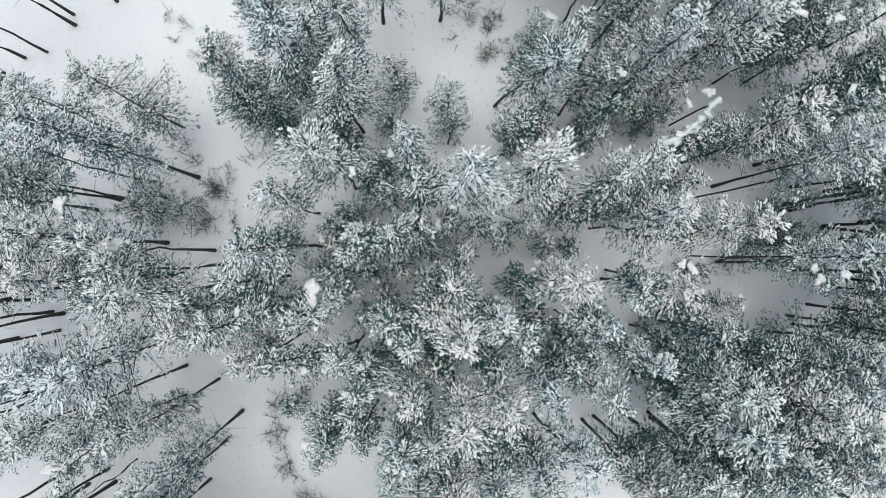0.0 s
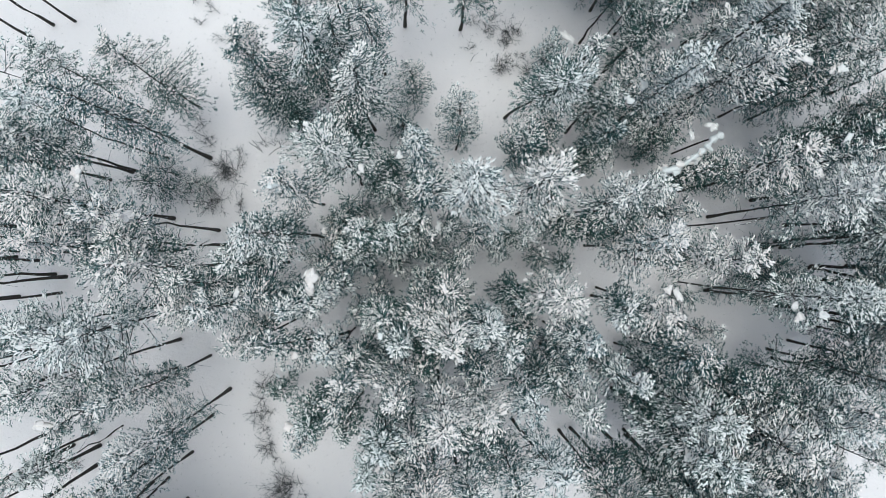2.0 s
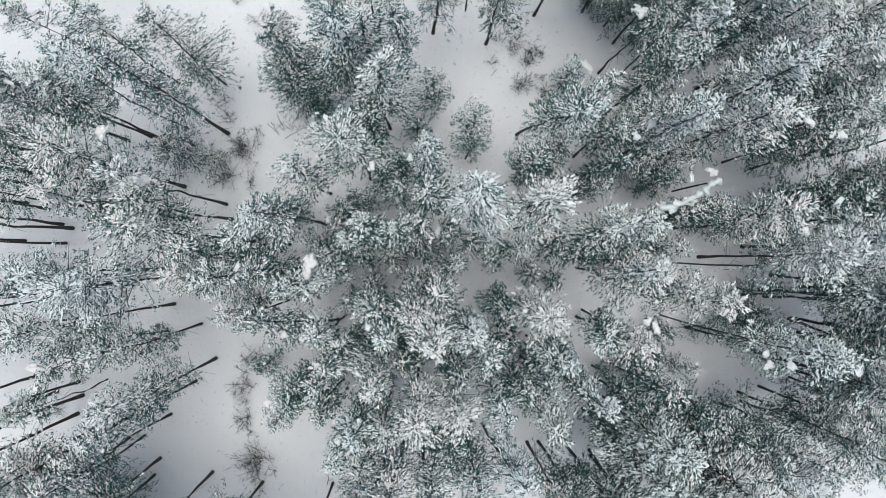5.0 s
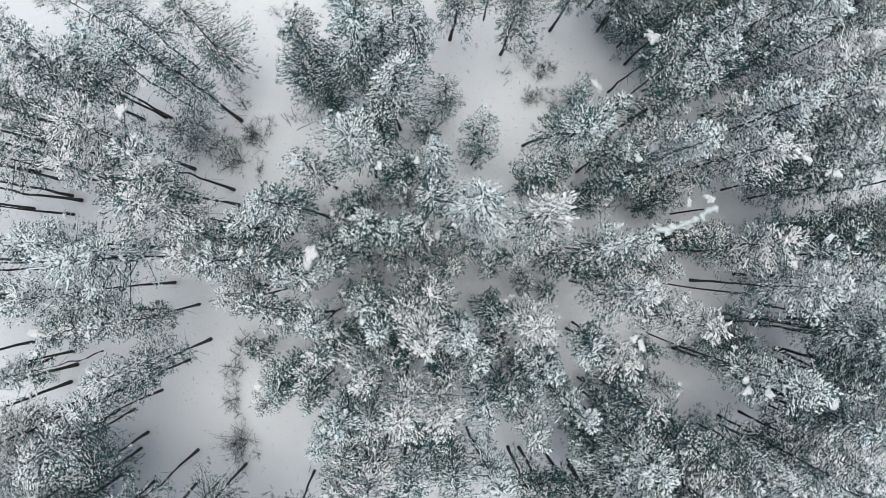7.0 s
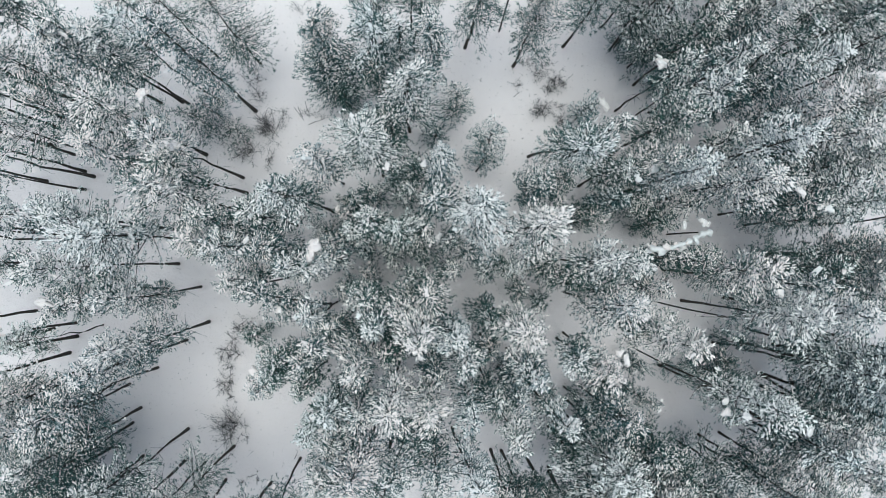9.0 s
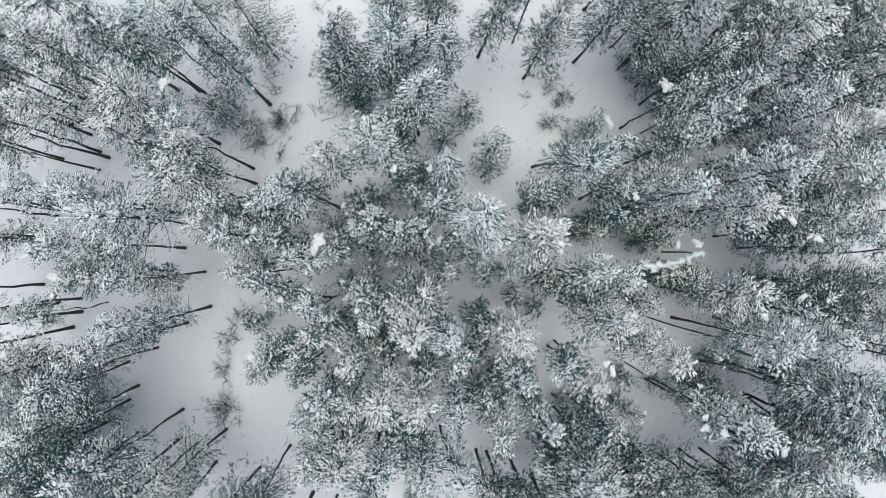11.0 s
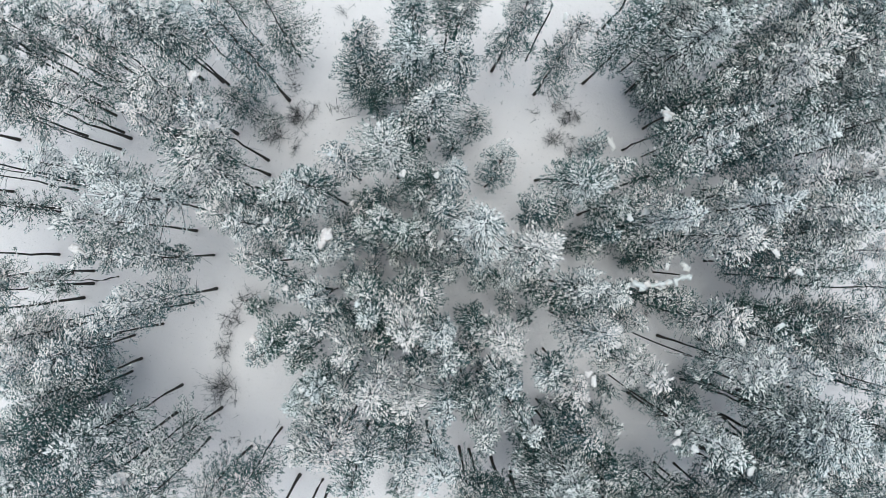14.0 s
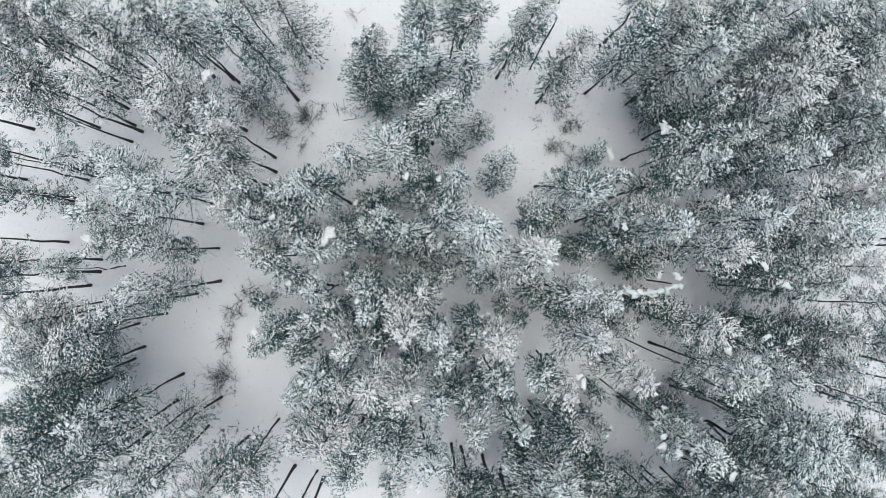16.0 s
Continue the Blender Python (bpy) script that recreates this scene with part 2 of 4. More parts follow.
        bt = np.concatenate([bt, dt + len(bv)])
        bv = np.concatenate([bv, dv])
    limbs = part("branchwork", mesh_of("branchwork", bv, bt, TWIG), tree)
    # shoots fanning out along the limbs, each limb a flat spray
    count = np.maximum(3, (reach * SHOOTS * dense * (0.8 + 0.5 * u) + rng.uniform(0, 1, m)).astype(int))
    idx = np.repeat(np.arange(m), count)
    k = len(idx)
    along = 1.04 - rng.uniform(0, 1, k) ** 1.15 * 0.85
    lo = np.clip((along * 4).astype(int), 0, 3)
    w = (along * 4 - lo)[:, None]
    row = np.arange(k)
    p = limb[idx][row, lo] * (1 - w) + limb[idx][row, lo + 1] * w
    aside = rng.uniform(-1, 1, k)
    wide = aside * 0.42 * np.minimum(reach[idx], 1.7) * (0.25 + 0.75 * along) * (1.25 - 0.5 * along)
    p[:, :2] += np.stack([-out[idx, 1], out[idx, 0]], 1) * wide[:, None]
    p[:, 2] += rng.normal(0, 0.09, k) - 0.10 * np.abs(aside) * reach[idx]
    turn = az[idx] + aside * 0.42 + rng.normal(0, 0.24, k)
    uu = u[idx]
    d = unit(np.stack([np.cos(turn), np.sin(turn), 0.05 + 0.45 * uu + rng.normal(0, 0.18, k)], 1))
    top = stem(np.linspace(h - 0.7, h, 8)) + rng.normal(0, 0.08, (8, 3))
    a = np.arange(8) * 0.8 + rng.uniform(0, 6.28)
    p = np.concatenate([p, top])
    d = np.concatenate([d, unit(np.stack([np.cos(a), np.sin(a), np.full(8, 0.5)], 1))])
    uu, along, idx = np.concatenate([uu, np.ones(8)]), np.concatenate([along, np.ones(8)]), np.concatenate([idx, np.full(8, m - 1)])
    length = rng.uniform(0.15, 0.28, len(p)) * (0.85 if h < 9 else 1.0)
    v, t = needle_tufts(p, d, length, rng)
    me = mesh_of("crown", v, t, NEEDLES, False)
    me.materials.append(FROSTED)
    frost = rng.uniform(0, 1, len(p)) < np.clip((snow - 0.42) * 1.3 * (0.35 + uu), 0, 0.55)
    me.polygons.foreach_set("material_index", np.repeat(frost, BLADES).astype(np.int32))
    crown = part("crown", me, tree, "frosted needle clumps" if snow > 0.7 else "dark green needle clumps")
    # snow lying along the shoots, thicker on some limbs and on one side of the crown
    load = np.where(rng.uniform(0, 1, m) < 0.35, rng.uniform(0.35, 0.8, m), rng.uniform(0.9, 1.4, m)) * (1 + 0.35 * np.sin(az + rng.uniform(0, 6.28)))
    has = rng.uniform(0, 1, len(p)) < np.clip((0.12 + 1.05 * snow) * (0.30 + 1.0 * uu) * (0.75 + 0.4 * along) * load[idx], 0, 0.97)
    ps, ds = p[has], d[has].copy()
    ds[:, 2] *= 0.5
    ll = length[has] * rng.uniform(0.55, 1.10, len(ps)) * (0.64 + 0.38 * snow) * (0.8 + 0.3 * uu[has])
    wd = np.clip(ll * rng.uniform(0.32, 0.54, len(ps)), 0.04, 0.094) * (0.8 + 0.25 * snow)
    ridge = rng.uniform(0, 1, m) < snow * (0.2 + 0.5 * u)
    mid, tip = limb[ridge, 2] * 0.4 + limb[ridge, 3] * 0.6, limb[ridge, 4]
    way = tip - mid
    span = np.linalg.norm(way, axis=1)
    pr = np.concatenate([ps + np.array([0, 0, 0.05]), (mid + tip) / 2 + np.array([0, 0, 0.06])])
    # a few larger lumps caught where shoots cross
    lump = rng.choice(len(ps), min(len(ps), int(14 * snow * r)), replace=False)
    pr = np.concatenate([pr, ps[lump] + np.array([0, 0, 0.10])])
    v, t = snow_lumps(pr, np.concatenate([ds, way, ds[lump]]), np.concatenate([ll, span * rng.uniform(0.7, 1.0, len(span)), rng.uniform(0.16, 0.34, len(lump))]), np.concatenate([wd, rng.uniform(0.06, 0.10, len(span)), rng.uniform(0.12, 0.23, len(lump))]), rng)
    cover = part("snow_cover", mesh_of("snow_cover", v, t, SNOW), crown, "white snow lying on the shoots")
    for ob in (limbs, crown, cover):
        ob["kind"] = "stuff"
    return tree


# place, height, crown radius, start of the crown, snow cover, lean
pine(-16.10, 8.60, 12.5, 1.90, 0.21, 0.60)
pine(-15.10, 5.30, 17.0, 1.47, 0.41, 0.54)
pine(-17.90, 5.00, 14.9, 1.26, 0.61, 0.77)
pine(-14.00, 0.50, 15.5, 1.47, 0.65, 0.91)
pine(-20.10, 3.80, 14.0, 2.00, 0.50, 0.60, -1.0, 0.0)
pine(-25.00, 13.50, 15.5, 1.68, 0.60, 0.70, 0.0, 0.0, 0.4)
pine(-26.40, 13.10, 15.4, 1.47, 0.62, 0.85, 0.0, 0.0, 0.4)
pine(-23.20, 15.30, 15.3, 1.58, 0.60, 0.63, 0.0, 0.0, 0.4)
pine(-23.30, 16.00, 15.3, 1.68, 0.58, 0.80, 0.0, 0.0, 0.4)
pine(-20.50, 16.90, 16.0, 1.58, 0.65, 0.67, 0.0, 0.0, 0.4)
pine(-27.70, 12.10, 14.3, 1.58, 0.64, 0.87, 0.0, 0.0, 0.4)
pine(-25.33, 3.46, 14.7, 1.58, 0.67, 0.63)
pine(-24.95, 4.35, 16.0, 1.47, 0.62, 0.65)
pine(-13.34, -0.41, 14.9, 1.37, 0.66, 0.69)
pine(-17.60, -0.90, 14.0, 1.47, 0.63, 0.66)
pine(-20.80, -1.60, 15.8, 1.58, 0.65, 0.78)
pine(-24.50, -3.50, 16.0, 1.37, 0.66, 0.65)
pine(-27.20, -2.60, 16.3, 1.47, 0.63, 0.92)
pine(-26.70, -5.20, 15.2, 1.58, 0.57, 0.72)
pine(-17.20, -4.90, 14.7, 1.37, 0.59, 0.88)
pine(-19.60, -5.80, 15.5, 1.37, 0.62, 0.88)
pine(-15.80, -7.00, 16.0, 1.58, 0.59, 0.78)
pine(-13.70, -7.90, 14.0, 1.26, 0.36, 0.72)
pine(-12.20, -10.00, 14.5, 1.58, 0.42, 0.77)
pine(-13.10, -11.80, 14.0, 1.37, 0.36, 0.64)
pine(-14.20, -14.40, 15.0, 2.00, 0.46, 0.73)
pine(-25.60, -8.60, 15.7, 1.47, 0.58, 0.84)
pine(-25.10, -9.10, 15.6, 1.47, 0.67, 0.73)
pine(-24.40, -10.50, 17.3, 1.37, 0.62, 0.63)
pine(-25.10, -11.10, 12.0, 1.68, 0.63, 0.84)
pine(-20.80, -13.70, 14.9, 1.37, 0.62, 0.71)
pine(-22.10, -14.70, 15.4, 1.47, 0.60, 0.80)
pine(-20.36, -14.56, 16.0, 1.26, 0.61, 0.73)
pine(3.20, -12.80, 13.0, 1.70, 0.50, 0.54, 0.4, -0.2)
pine(23.90, 3.60, 16.0, 2.20, 0.50, 0.93, 0.4, 0.5)
pine(26.70, 4.50, 15.0, 1.50, 0.50, 0.72)
pine(26.70, -4.50, 15.0, 1.80, 0.50, 0.75)
pine(28.70, -4.60, 15.0, 1.80, 0.50, 0.69)
pine(26.90, 12.20, 14.0, 1.80, 0.50, 0.80, 0.4, -0.6)
pine(28.40, 13.40, 16.0, 1.50, 0.50, 0.95)
pine(26.50, 14.10, 14.0, 1.80, 0.50, 0.80, -1.2, 0.0)
pine(-3.00, 15.60, 14.0, 2.00, 0.28, 0.54, 0.6, 0.8)
pine(-7.00, 14.90, 15.4, 1.60, 0.50, 0.76)
pine(14.80, -10.60, 14.0, 2.00, 0.50, 0.60, 0.1, -0.2)
pine(13.70, -12.70, 15.0, 1.90, 0.50, 0.55)
pine(15.40, -9.30, 13.0, 1.70, 0.50, 0.60, -0.7, 0.4)
pine(17.60, -11.00, 14.0, 1.90, 0.50, 0.73)
pine(19.00, -9.70, 14.0, 2.00, 0.50, 0.67)
pine(24.10, -13.80, 15.0, 1.60, 0.50, 0.77, 0.0, 0.0, 0.4)
pine(27.30, -15.60, 15.0, 1.50, 0.50, 0.58, 0.0, 0.0, 0.4)
pine(-32.50, -1.70, 15.4, 1.47, 0.62, 0.87, 0.0, 0.0, 0.4)
pine(-30.90, -2.10, 14.2, 1.26, 0.59, 0.88)
pine(-27.40, 0.90, 16.5, 1.58, 0.65, 0.81)
pine(-25.70, -2.70, 16.8, 1.26, 0.64, 0.89)
pine(-24.00, -4.70, 13.9, 1.26, 0.61, 0.71)
pine(-23.80, -3.60, 14.6, 1.47, 0.67, 0.64)
pine(-20.30, 6.70, 15.0, 1.26, 0.67, 0.71)
pine(-16.10, -1.00, 16.6, 1.26, 0.61, 0.82)
pine(-24.05, -8.29, 15.2, 1.26, 0.66, 0.74)
pine(-21.90, -9.50, 11.0, 1.58, 0.50, 0.54, -1.2, -0.4)
pine(-30.80, -8.10, 14.8, 1.37, 0.59, 0.84, 0.0, 0.0, 0.4)
pine(-29.10, -11.70, 16.1, 1.68, 0.64, 0.70, 0.0, 0.0, 0.4)
pine(-29.60, -13.30, 15.0, 1.26, 0.59, 0.80, 0.0, 0.0, 0.4)
pine(-19.00, -13.10, 10.0, 1.26, 0.66, 0.85)
pine(-23.70, -14.00, 16.5, 1.47, 0.64, 0.85, 0.0, 0.0, 0.4)
pine(-14.30, -18.70, 14.0, 2.20, 0.24, 0.34, 0.7, 0.5)
pine(-15.00, -20.90, 14.0, 2.00, 0.30, 0.41, -0.2, -0.4)
pine(-10.50, -17.60, 15.2, 2.00, 0.50, 0.74)
pine(-17.70, -24.90, 15.0, 1.68, 0.57, 0.67, 0.0, 0.0, 0.4)
pine(-9.70, -19.50, 16.6, 1.70, 0.50, 0.50)
pine(-8.40, -19.30, 14.0, 1.90, 0.50, 0.73, 0.7, 0.1)
pine(-6.60, -19.90, 14.0, 1.90, 0.50, 0.60, 0.7, 0.2)
pine(-2.30, -16.50, 13.0, 1.80, 0.50, 0.41, 0.6, 0.0)
pine(0.80, -18.90, 16.1, 1.80, 0.50, 0.49)
pine(-12.30, -25.70, 16.4, 1.58, 0.64, 0.84)
pine(-12.30, -27.80, 15.7, 1.37, 0.59, 0.72)
pine(-3.50, -21.40, 15.3, 1.90, 0.50, 0.54)
pine(2.50, -18.30, 16.5, 1.70, 0.50, 0.79, 0.0, 0.0, 0.4)
pine(3.20, -18.50, 15.4, 1.60, 0.50, 0.63, 0.0, 0.0, 0.4)
pine(15.90, -9.00, 16.3, 1.60, 0.50, 0.49)
pine(29.10, 2.40, 16.9, 1.70, 0.50, 0.54)
pine(34.50, 2.40, 15.3, 1.60, 0.50, 0.58)
pine(34.90, 6.80, 15.1, 1.60, 0.50, 0.70, 0.0, 0.0, 0.4)
pine(33.70, 13.30, 15.6, 1.80, 0.50, 0.86, 0.0, 0.0, 0.4)
pine(34.00, 12.00, 14.8, 1.80, 0.50, 0.95, 0.0, 0.0, 0.4)
pine(32.60, 9.10, 15.1, 1.70, 0.50, 0.59)
pine(30.10, 6.80, 15.0, 2.10, 0.50, 0.60, -0.6, -0.7)
pine(2.50, 22.60, 15.9, 1.80, 0.50, 0.73)
pine(3.60, 18.60, 15.2, 1.60, 0.30, 0.48)
pine(6.90, 19.80, 15.5, 1.80, 0.30, 0.86)
pine(7.30, 21.90, 15.0, 2.00, 0.50, 0.54, -0.6, 0.8)
pine(8.40, 26.00, 16.4, 1.50, 0.50, 0.95)
pine(10.90, 26.70, 15.0, 2.00, 0.50, 0.80, -0.2, -1.2)
pine(18.90, 24.60, 14.0, 1.80, 0.50, 0.67, -0.0, -0.6)
pine(20.30, 25.00, 15.4, 1.90, 0.50, 0.92)
pine(21.90, 24.50, 15.5, 1.90, 0.50, 0.79)
pine(23.20, 25.30, 15.3, 1.60, 0.50, 0.90, 0.0, 0.0, 0.4)
pine(24.60, 22.30, 16.2, 1.80, 0.50, 0.89, 0.0, 0.0, 0.4)
pine(26.20, 19.50, 15.5, 2.00, 0.50, 0.80, 0.0, 0.0, 0.4)
pine(27.50, 19.80, 15.4, 1.90, 0.50, 0.71, 0.0, 0.0, 0.4)
pine(-6.30, 13.80, 14.0, 1.70, 0.50, 0.54, 1.1, 0.4)
pine(-13.10, -1.60, 15.5, 2.21, 0.50, 0.73)
pine(-14.70, -4.80, 16.0, 2.31, 0.50, 0.93)
pine(14.10, -7.70, 15.5, 2.20, 0.36, 0.80)
pine(17.40, -7.00, 16.0, 2.20, 0.36, 0.93)
pine(21.20, -7.10, 15.0, 1.90, 0.36, 0.67)
pine(19.60, -8.60, 14.0, 1.70, 0.36, 0.47)
pine(20.50, -10.30, 14.0, 1.50, 0.36, 0.60)
pine(12.90, -10.20, 14.0, 1.70, 0.50, 0.54)
pine(10.20, -10.70, 14.0, 1.80, 0.36, 0.60)
pine(-1.90, 0.60, 6.0, 1.20, 0.37, 0.49)
pine(-6.20, -0.60, 6.0, 1.20, 0.30, 0.45)
pine(5.60, 21.00, 14.0, 1.80, 0.36, 0.67)
pine(8.70, 22.10, 14.0, 1.80, 0.36, 0.67)
pine(8.80, 24.20, 15.0, 1.90, 0.36, 0.67)
pine(11.70, 23.50, 14.0, 1.70, 0.36, 0.80)
pine(12.80, 22.20, 15.5, 2.20, 0.36, 0.93)
pine(12.20, 20.20, 16.0, 2.20, 0.36, 0.95)
pine(11.00, 21.40, 13.0, 1.70, 0.36, 0.54)
pine(16.40, 23.70, 14.0, 1.70, 0.36, 0.87)
pine(15.30, 27.70, 15.0, 2.00, 0.36, 0.80)
pine(17.20, 24.80, 15.0, 1.90, 0.36, 0.95)
pine(17.60, 22.50, 14.0, 1.80, 0.36, 0.67)
pine(19.10, 21.90, 15.0, 1.80, 0.36, 0.73)
pine(19.80, 15.80, 15.0, 2.10, 0.36, 0.93)
pine(24.40, 4.80, 15.0, 2.00, 0.36, 0.73)
pine(27.00, 1.30, 14.5, 1.80, 0.36, 0.67)
pine(30.20, 3.00, 14.5, 1.90, 0.36, 0.67)
pine(-13.20, -22.00, 14.0, 2.10, 0.50, 0.67)
pine(-11.60, -24.20, 14.0, 2.00, 0.50, 0.61)
pine(-3.50, -18.90, 14.0, 1.80, 0.36, 0.73)
pine(28.60, 8.60, 14.0, 1.60, 0.36, 0.60)
pine(-0.80, 4.30, 4.5, 1.10, 0.10, 0.45)
pine(16.80, -0.80, 4.0, 0.90, 0.10, 0.40)
pine(18.30, 6.90, 5.0, 1.10, 0.10, 0.40)
pine(8.40, -4.60, 4.0, 1.00, 0.10, 0.40)
pine(-10.40, -2.10, 4.5, 1.10, 0.10, 0.40)
pine(-8.90, 1.40, 4.0, 1.00, 0.10, 0.40)
pine(14.70, -2.90, 4.0, 1.00, 0.10, 0.40)
pine(-8.30, -9.00, 4.0, 1.00, 0.10, 0.36)
pine(-2.40, 8.60, 4.0, 1.00, 0.10, 0.40)
pine(-15.00, 3.40, 3.0, 1.10, 0.10, 0.63)
pine(-17.20, 3.90, 5.0, 1.22, 0.20, 0.54)
pine(9.30, 7.80, 5.0, 0.90, 0.10, 0.40)
pine(-17.30, 3.00, 5.0, 1.59, 0.10, 0.45)
pine(15.70, -3.40, 5.0, 1.20, 0.10, 0.45)
pine(5.30, -12.70, 4.0, 0.90, 0.10, 0.36)
pine(7.70, -15.40, 4.0, 0.90, 0.10, 0.45)
pine(-5.70, 1.90, 5.0, 1.00, 0.10, 0.45)
pine(-4.60, 3.00, 6.0, 1.10, 0.10, 0.45)
pine(8.70, 0.80, 3.5, 0.80, 0.10, 0.36)
pine(-22.15, -0.18, 12.0, 1.47, 0.50, 0.57)
pine(-17.10, 1.00, 15.5, 2.10, 0.50, 0.80)
pine(-27.50, -0.60, 14.0, 1.90, 0.50, 0.66)
pine(23.60, 8.90, 14.0, 1.70, 0.36, 0.60)
pine(21.70, 20.20, 13.0, 1.60, 0.36, 0.93)
pine(20.70, 22.40, 13.0, 1.60, 0.36, 0.74)
pine(12.10, 25.50, 14.0, 1.70, 0.36, 0.67)
pine(13.30, 27.20, 14.0, 1.80, 0.36, 0.61)
pine(14.40, 28.80, 14.0, 1.80, 0.36, 0.67)
pine(16.90, 27.00, 14.0, 1.80, 0.36, 0.67)
pine(7.80, 24.30, 14.0, 1.80, 0.36, 0.61)
pine(4.80, 22.20, 14.0, 1.80, 0.36, 0.67)
pine(22.70, 14.90, 14.0, 1.70, 0.36, 0.87)
pine(-15.80, -8.90, 14.0, 1.68, 0.50, 0.60)
pine(-7.00, -17.50, 13.5, 1.70, 0.36, 0.73)
pine(26.40, -0.80, 14.0, 1.70, 0.36, 0.67)
pine(24.40, -4.40, 14.0, 1.80, 0.36, 0.60)
pine(-19.10, 7.80, 13.0, 1.68, 0.50, 0.60)
pine(-8.30, 12.80, 14.0, 1.70, 0.36, 0.47)
pine(-12.70, -20.60, 14.0, 1.78, 0.50, 0.34)
pine(-13.20, -23.60, 14.0, 1.90, 0.50, 0.41)
pine(-10.10, -22.80, 13.0, 1.60, 0.36, 0.41)
pine(15.40, 26.80, 15.0, 1.90, 0.36, 0.61)
pine(13.00, 25.50, 14.0, 1.70, 0.36, 0.54)
pine(15.80, 25.00, 14.0, 1.80, 0.36, 0.61)
pine(22.00, 19.00, 14.0, 1.70, 0.36, 0.74)
pine(15.40, 29.50, 14.0, 1.80, 0.36, 0.61)
pine(-31.58, 5.19, 15.0, 1.38, 0.60, 0.75)
pine(-20.40, -15.85, 15.0, 1.29, 0.60, 0.75)
pine(0.46, -11.75, 14.5, 1.40, 0.50, 0.70)
pine(16.35, -9.24, 14.5, 1.60, 0.45, 0.60)
pine(31.30, 2.43, 15.0, 1.60, 0.50, 0.80)
pine(30.30, 6.00, 15.0, 1.60, 0.50, 0.80)
pine(24.90, 22.71, 15.0, 1.60, 0.50, 0.85)
pine(-16.60, -16.63, 13.0, 1.47, 0.44, 0.75)
pine(21.72, 15.73, 12.0, 1.37, 0.15, 0.55)
pine(24.57, 10.84, 13.0, 1.28, 0.20, 0.72)
pine(20.00, 16.79, 12.0, 1.24, 0.20, 0.60)
pine(-4.29, 8.35, 14.5, 1.67, 0.39, 0.70)
pine(-4.72, 6.93, 11.0, 1.43, 0.25, 0.40)
pine(-3.93, 12.08, 14.0, 1.52, 0.49, 0.60, -0.4, -0.7)
pine(-1.88, 10.54, 8.0, 1.16, 0.15, 0.58)
pine(1.29, 7.59, 8.0, 1.57, 0.25, 0.55, -0.1, 1.5)
pine(-4.80, 4.59, 15.0, 2.05, 0.46, 0.84)
pine(-7.22, 2.97, 13.5, 1.25, 0.49, 0.75)
pine(-7.05, 0.79, 13.5, 1.72, 0.49, 0.62, -1.5, -0.4)
pine(-9.14, -1.15, 13.0, 1.38, 0.44, 0.55)
pine(-3.39, 1.22, 11.0, 1.46, 0.45, 0.55)
pine(-1.09, 5.74, 13.0, 1.20, 0.39, 0.70)
pine(-2.63, 5.28, 8.0, 0.96, 0.20, 0.30)
pine(-0.41, 3.52, 12.5, 1.28, 0.44, 0.62)
pine(1.90, 3.78, 15.5, 2.02, 0.49, 0.95)
pine(4.88, 4.14, 15.5, 1.85, 0.49, 0.97)
pine(4.86, 6.90, 10.0, 1.30, 0.20, 0.45)
pine(4.39, 10.11, 14.0, 1.93, 0.44, 0.62, 1.9, -1.3)
pine(7.09, 11.21, 12.5, 1.10, 0.44, 0.62)
pine(6.51, 13.95, 5.0, 0.95, 0.10, 0.55)
pine(9.03, 15.82, 13.5, 1.01, 0.54, 0.65, 0.1, -0.4)
pine(9.96, 12.64, 14.0, 1.46, 0.39, 0.52)
pine(11.08, 14.41, 15.0, 1.36, 0.44, 0.80)
pine(9.91, 10.33, 13.0, 1.26, 0.39, 0.60)
pine(11.36, 10.06, 15.0, 1.31, 0.44, 0.90)
pine(14.80, 13.06, 16.0, 1.77, 0.46, 0.99)
pine(14.60, 10.93, 15.0, 1.65, 0.42, 0.93)
pine(13.56, 13.23, 12.5, 1.22, 0.34, 0.60)
pine(11.41, 16.74, 14.5, 1.50, 0.39, 0.60)
pine(14.34, 17.42, 14.0, 1.35, 0.39, 0.60)
pine(15.31, 17.96, 15.0, 1.14, 0.49, 0.85)
pine(14.24, 16.66, 12.0, 1.24, 0.34, 0.45)
pine(12.04, 18.78, 14.0, 1.23, 0.39, 0.55)
pine(9.57, 18.15, 13.5, 1.19, 0.39, 0.50)
pine(14.34, 19.55, 13.5, 1.13, 0.39, 0.45)
pine(16.64, 16.11, 15.0, 1.19, 0.46, 0.85)
pine(16.13, 16.45, 13.0, 1.14, 0.39, 0.60)
pine(18.18, 14.99, 15.0, 1.48, 0.46, 0.88)
pine(19.17, 11.78, 12.0, 1.24, 0.29, 0.45)
pine(17.52, 12.50, 12.0, 1.05, 0.34, 0.55)
pine(19.83, 12.85, 13.5, 1.25, 0.39, 0.65)
pine(15.13, 6.34, 11.0, 1.08, 0.25, 0.45)
pine(9.36, 3.97, 14.0, 1.40, 0.46, 0.80)
pine(10.82, 4.37, 13.5, 1.25, 0.46, 0.78)
pine(8.43, 2.76, 10.5, 1.29, 0.35, 0.45)
pine(10.74, 2.00, 14.5, 1.67, 0.46, 0.80)
pine(10.05, 2.40, 12.0, 1.05, 0.44, 0.60)
pine(13.07, 1.85, 13.5, 1.19, 0.49, 0.75)
pine(14.07, 1.44, 15.5, 1.68, 0.52, 0.92)
pine(11.53, -1.36, 14.0, 1.23, 0.49, 0.85)
